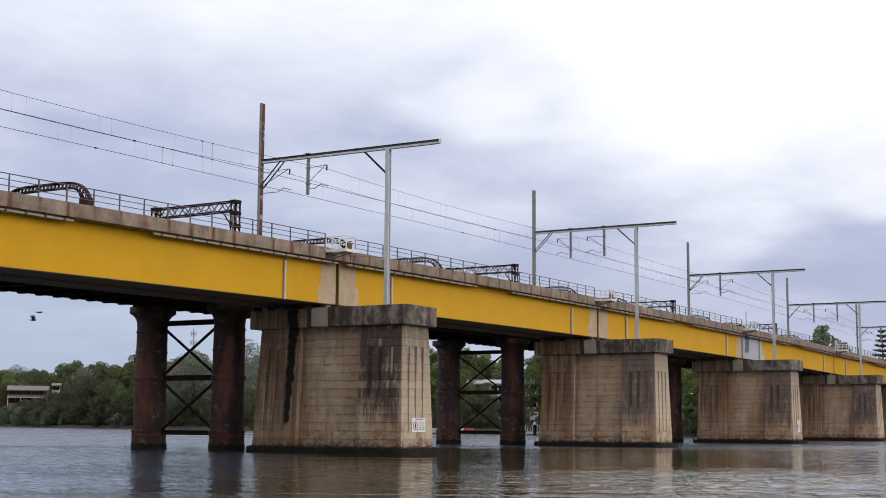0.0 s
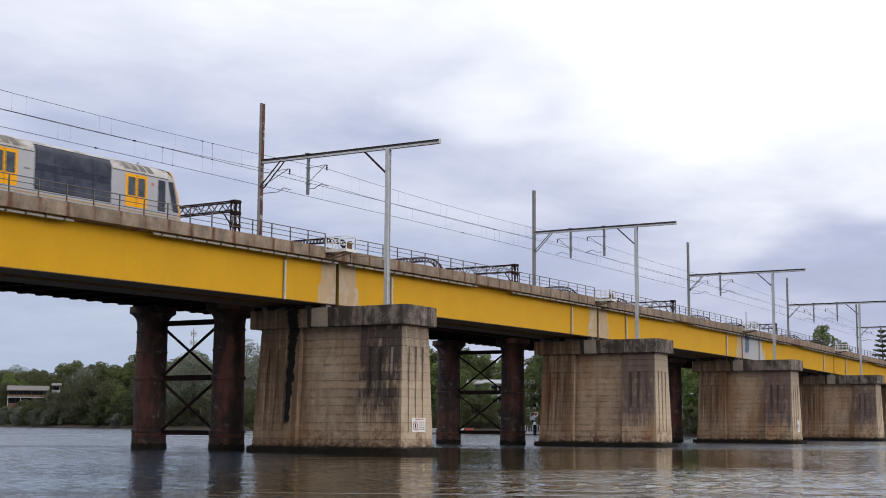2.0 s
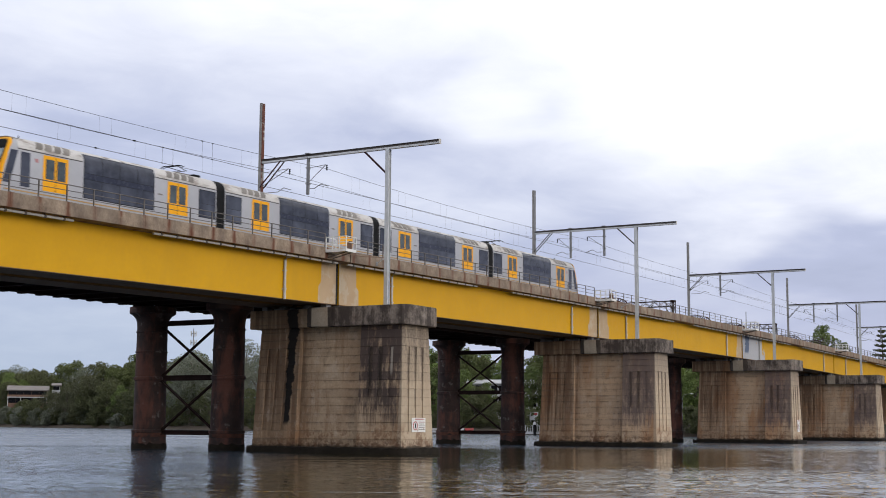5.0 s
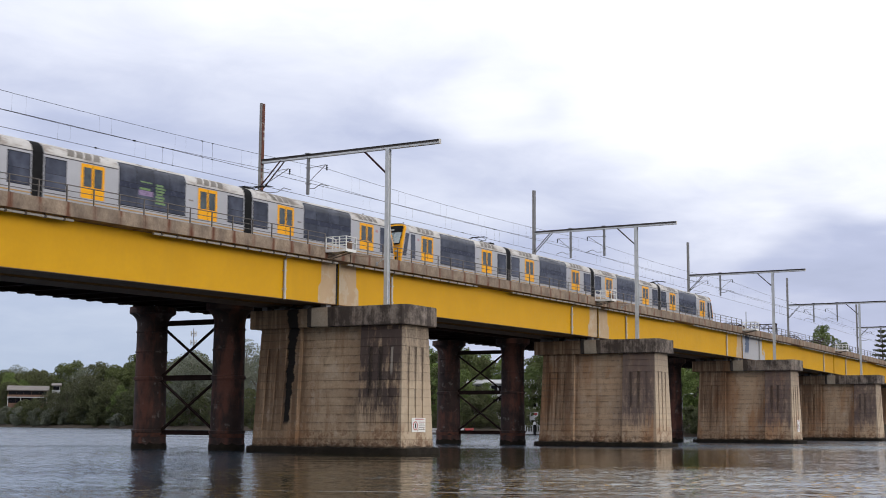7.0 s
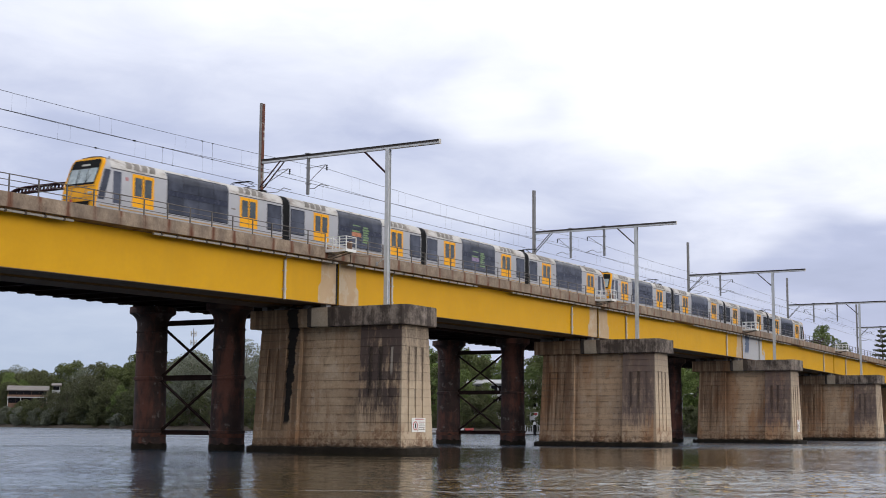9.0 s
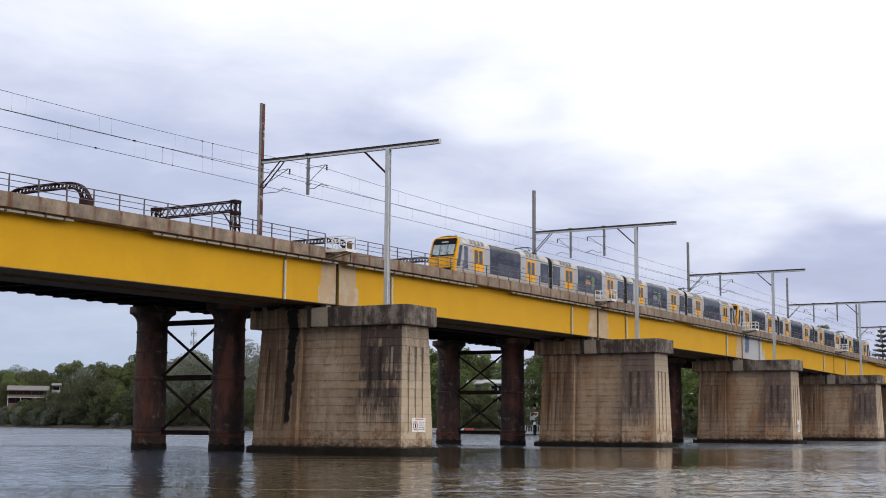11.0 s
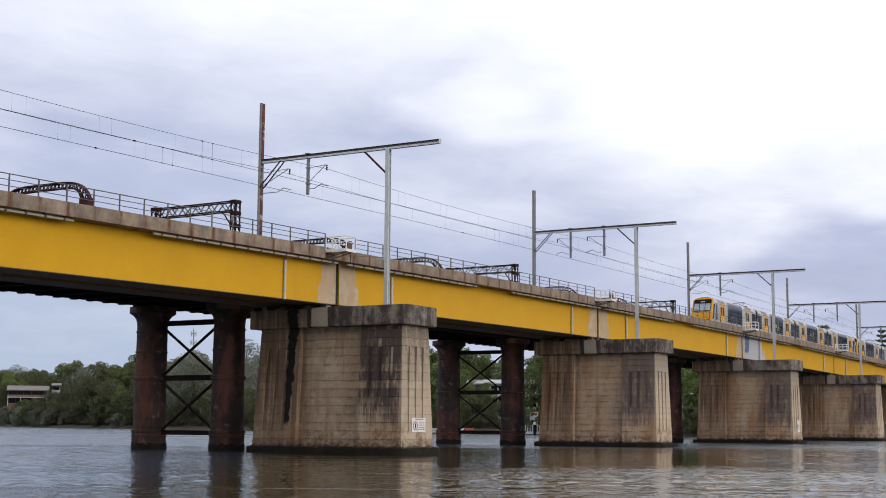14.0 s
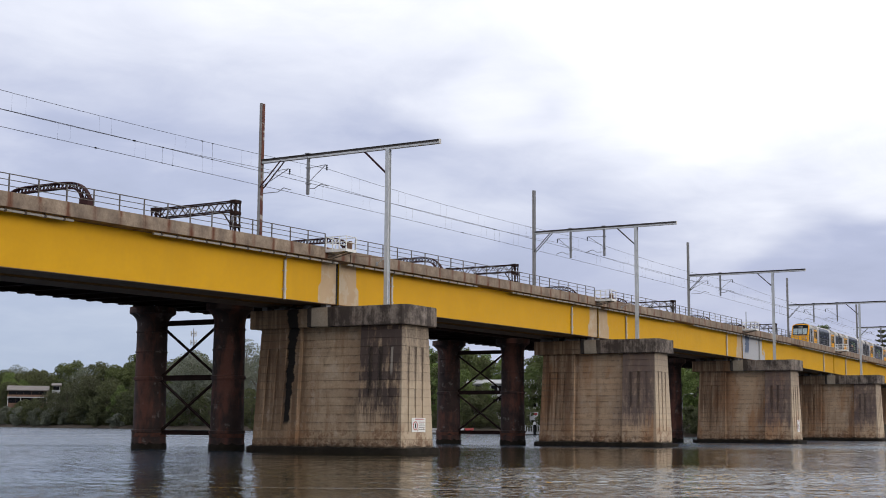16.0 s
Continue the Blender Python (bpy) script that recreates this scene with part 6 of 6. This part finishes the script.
def build_bird():
    bird = thing("bird", (0, 0, 0), "dark grey bird in flight with spread wings", "bird", "pair of birds")
    s = Solid().tube([(-0.24, 0, 0.0), (-0.12, 0, 0.0), (0.02, 0, 0.0), (0.12, 0, 0.01), (0.17, 0, 0.03), (0.21, 0, 0.035), (0.25, 0, 0.03)], [0.012, 0.04, 0.062, 0.055, 0.035, 0.032, 0.006], 10)
    part("body", s, FEATHER, bird)
    part("tail", Solid().loft([[(-0.20, -0.02, 0.0), (-0.20, 0.02, 0.0), (-0.20, 0.02, 0.012), (-0.20, -0.02, 0.012)], [(-0.36, -0.07, 0.0), (-0.36, 0.07, 0.0), (-0.36, 0.07, 0.008), (-0.36, -0.07, 0.008)]]), FEATHER, bird)
    wings = []
    for side in (-1, 1):
        s = Solid()
        rows = [(0.0, 0.11, -0.09), (0.12, 0.12, -0.09), (0.26, 0.07, -0.10), (0.38, -0.03, -0.12)]
        s.loft([[(a, side * d, 0.012), (b, side * d, 0.006), (b, side * d, 0.0), (a, side * d, 0.0)] for d, a, b in rows])
        wing = part("wing", s, FEATHER, bird)
        wing.location = (0, side * 0.04, 0.02)
        wings.append(wing)
    return bird, wings


BIRDS = [build_bird(), build_bird()]
BIRD_WAYS = [[(0, -16.7, 14.0, 9.1), (0.2, -14.2, 13.0, 8.5), (0.4, -11.9, 12.0, 8.05), (0.5, -10.6, 11.4, 8.05), (0.7, -8.0, 10.3, 7.85), (0.9, -4.9, 9.0, 7.8), (1.1, -1.8, 7.8, 7.9), (1.4, 3.5, 7.5, 8.0), (3, 30, 7.5, 9.5), (16, 260, 8.7, 17)],
             [(0, -15.6, 14.6, 9.75), (0.2, -14.2, 12.9, 9.3), (0.4, -12.2, 11.8, 8.9), (0.5, -11.2, 11.3, 8.5), (0.7, -9.3, 10.4, 8.25), (0.9, -6.9, 9.2, 8.2), (1.1, -4.6, 8.2, 8.25), (1.4, 0.0, 7.5, 8.6), (3, 26, 7.5, 10), (16, 256, 8.7, 18)]]


def on_way(way, t):
    for (t0, *p), (t1, *q) in zip(way, way[1:]):
        if t <= t1:
            k = (t - t0) / (t1 - t0)
            return Vector(p).lerp(Vector(q), k)
    return Vector(way[-1][1:])


def motions():
    for k, (car, turn) in enumerate(CARS):
        walk(car, [(t / 2, car_pose(k, t / 2, turn)) for t in range(0, 33)])
    # the surface drifts slowly with the tide
    walk(river, [(0, pose(0, 0, 0)), (16, pose(1.6, 4.8, 0))])
    for b, ((bird, wings), way) in enumerate(zip(BIRDS, BIRD_WAYS)):
        rows = []
        for t, *p in way:
            ahead = on_way(way, t + 0.1) - on_way(way, t - 0.1) if 0.1 < t < 15.9 else Vector((12, -5, -2)) if t < 1 else Vector((1, 0, 0))
            rows.append((t, pose(*p, 0, 0, math.degrees(math.atan2(ahead.y, ahead.x)))))
        walk(bird, rows)
        beats = [i * 0.1 for i in range(31)] + [4 + i for i in range(13)]
        for side, wing in zip((-1, 1), wings):
            rest = wing.location.copy()
            walk(wing, [(t, pose(*rest, side * (12 + 42 * math.cos(math.pi * t / 0.15 + b * 1.9)) if t < 3.05 else side * 8, 0, 0)) for t in beats])


motions()
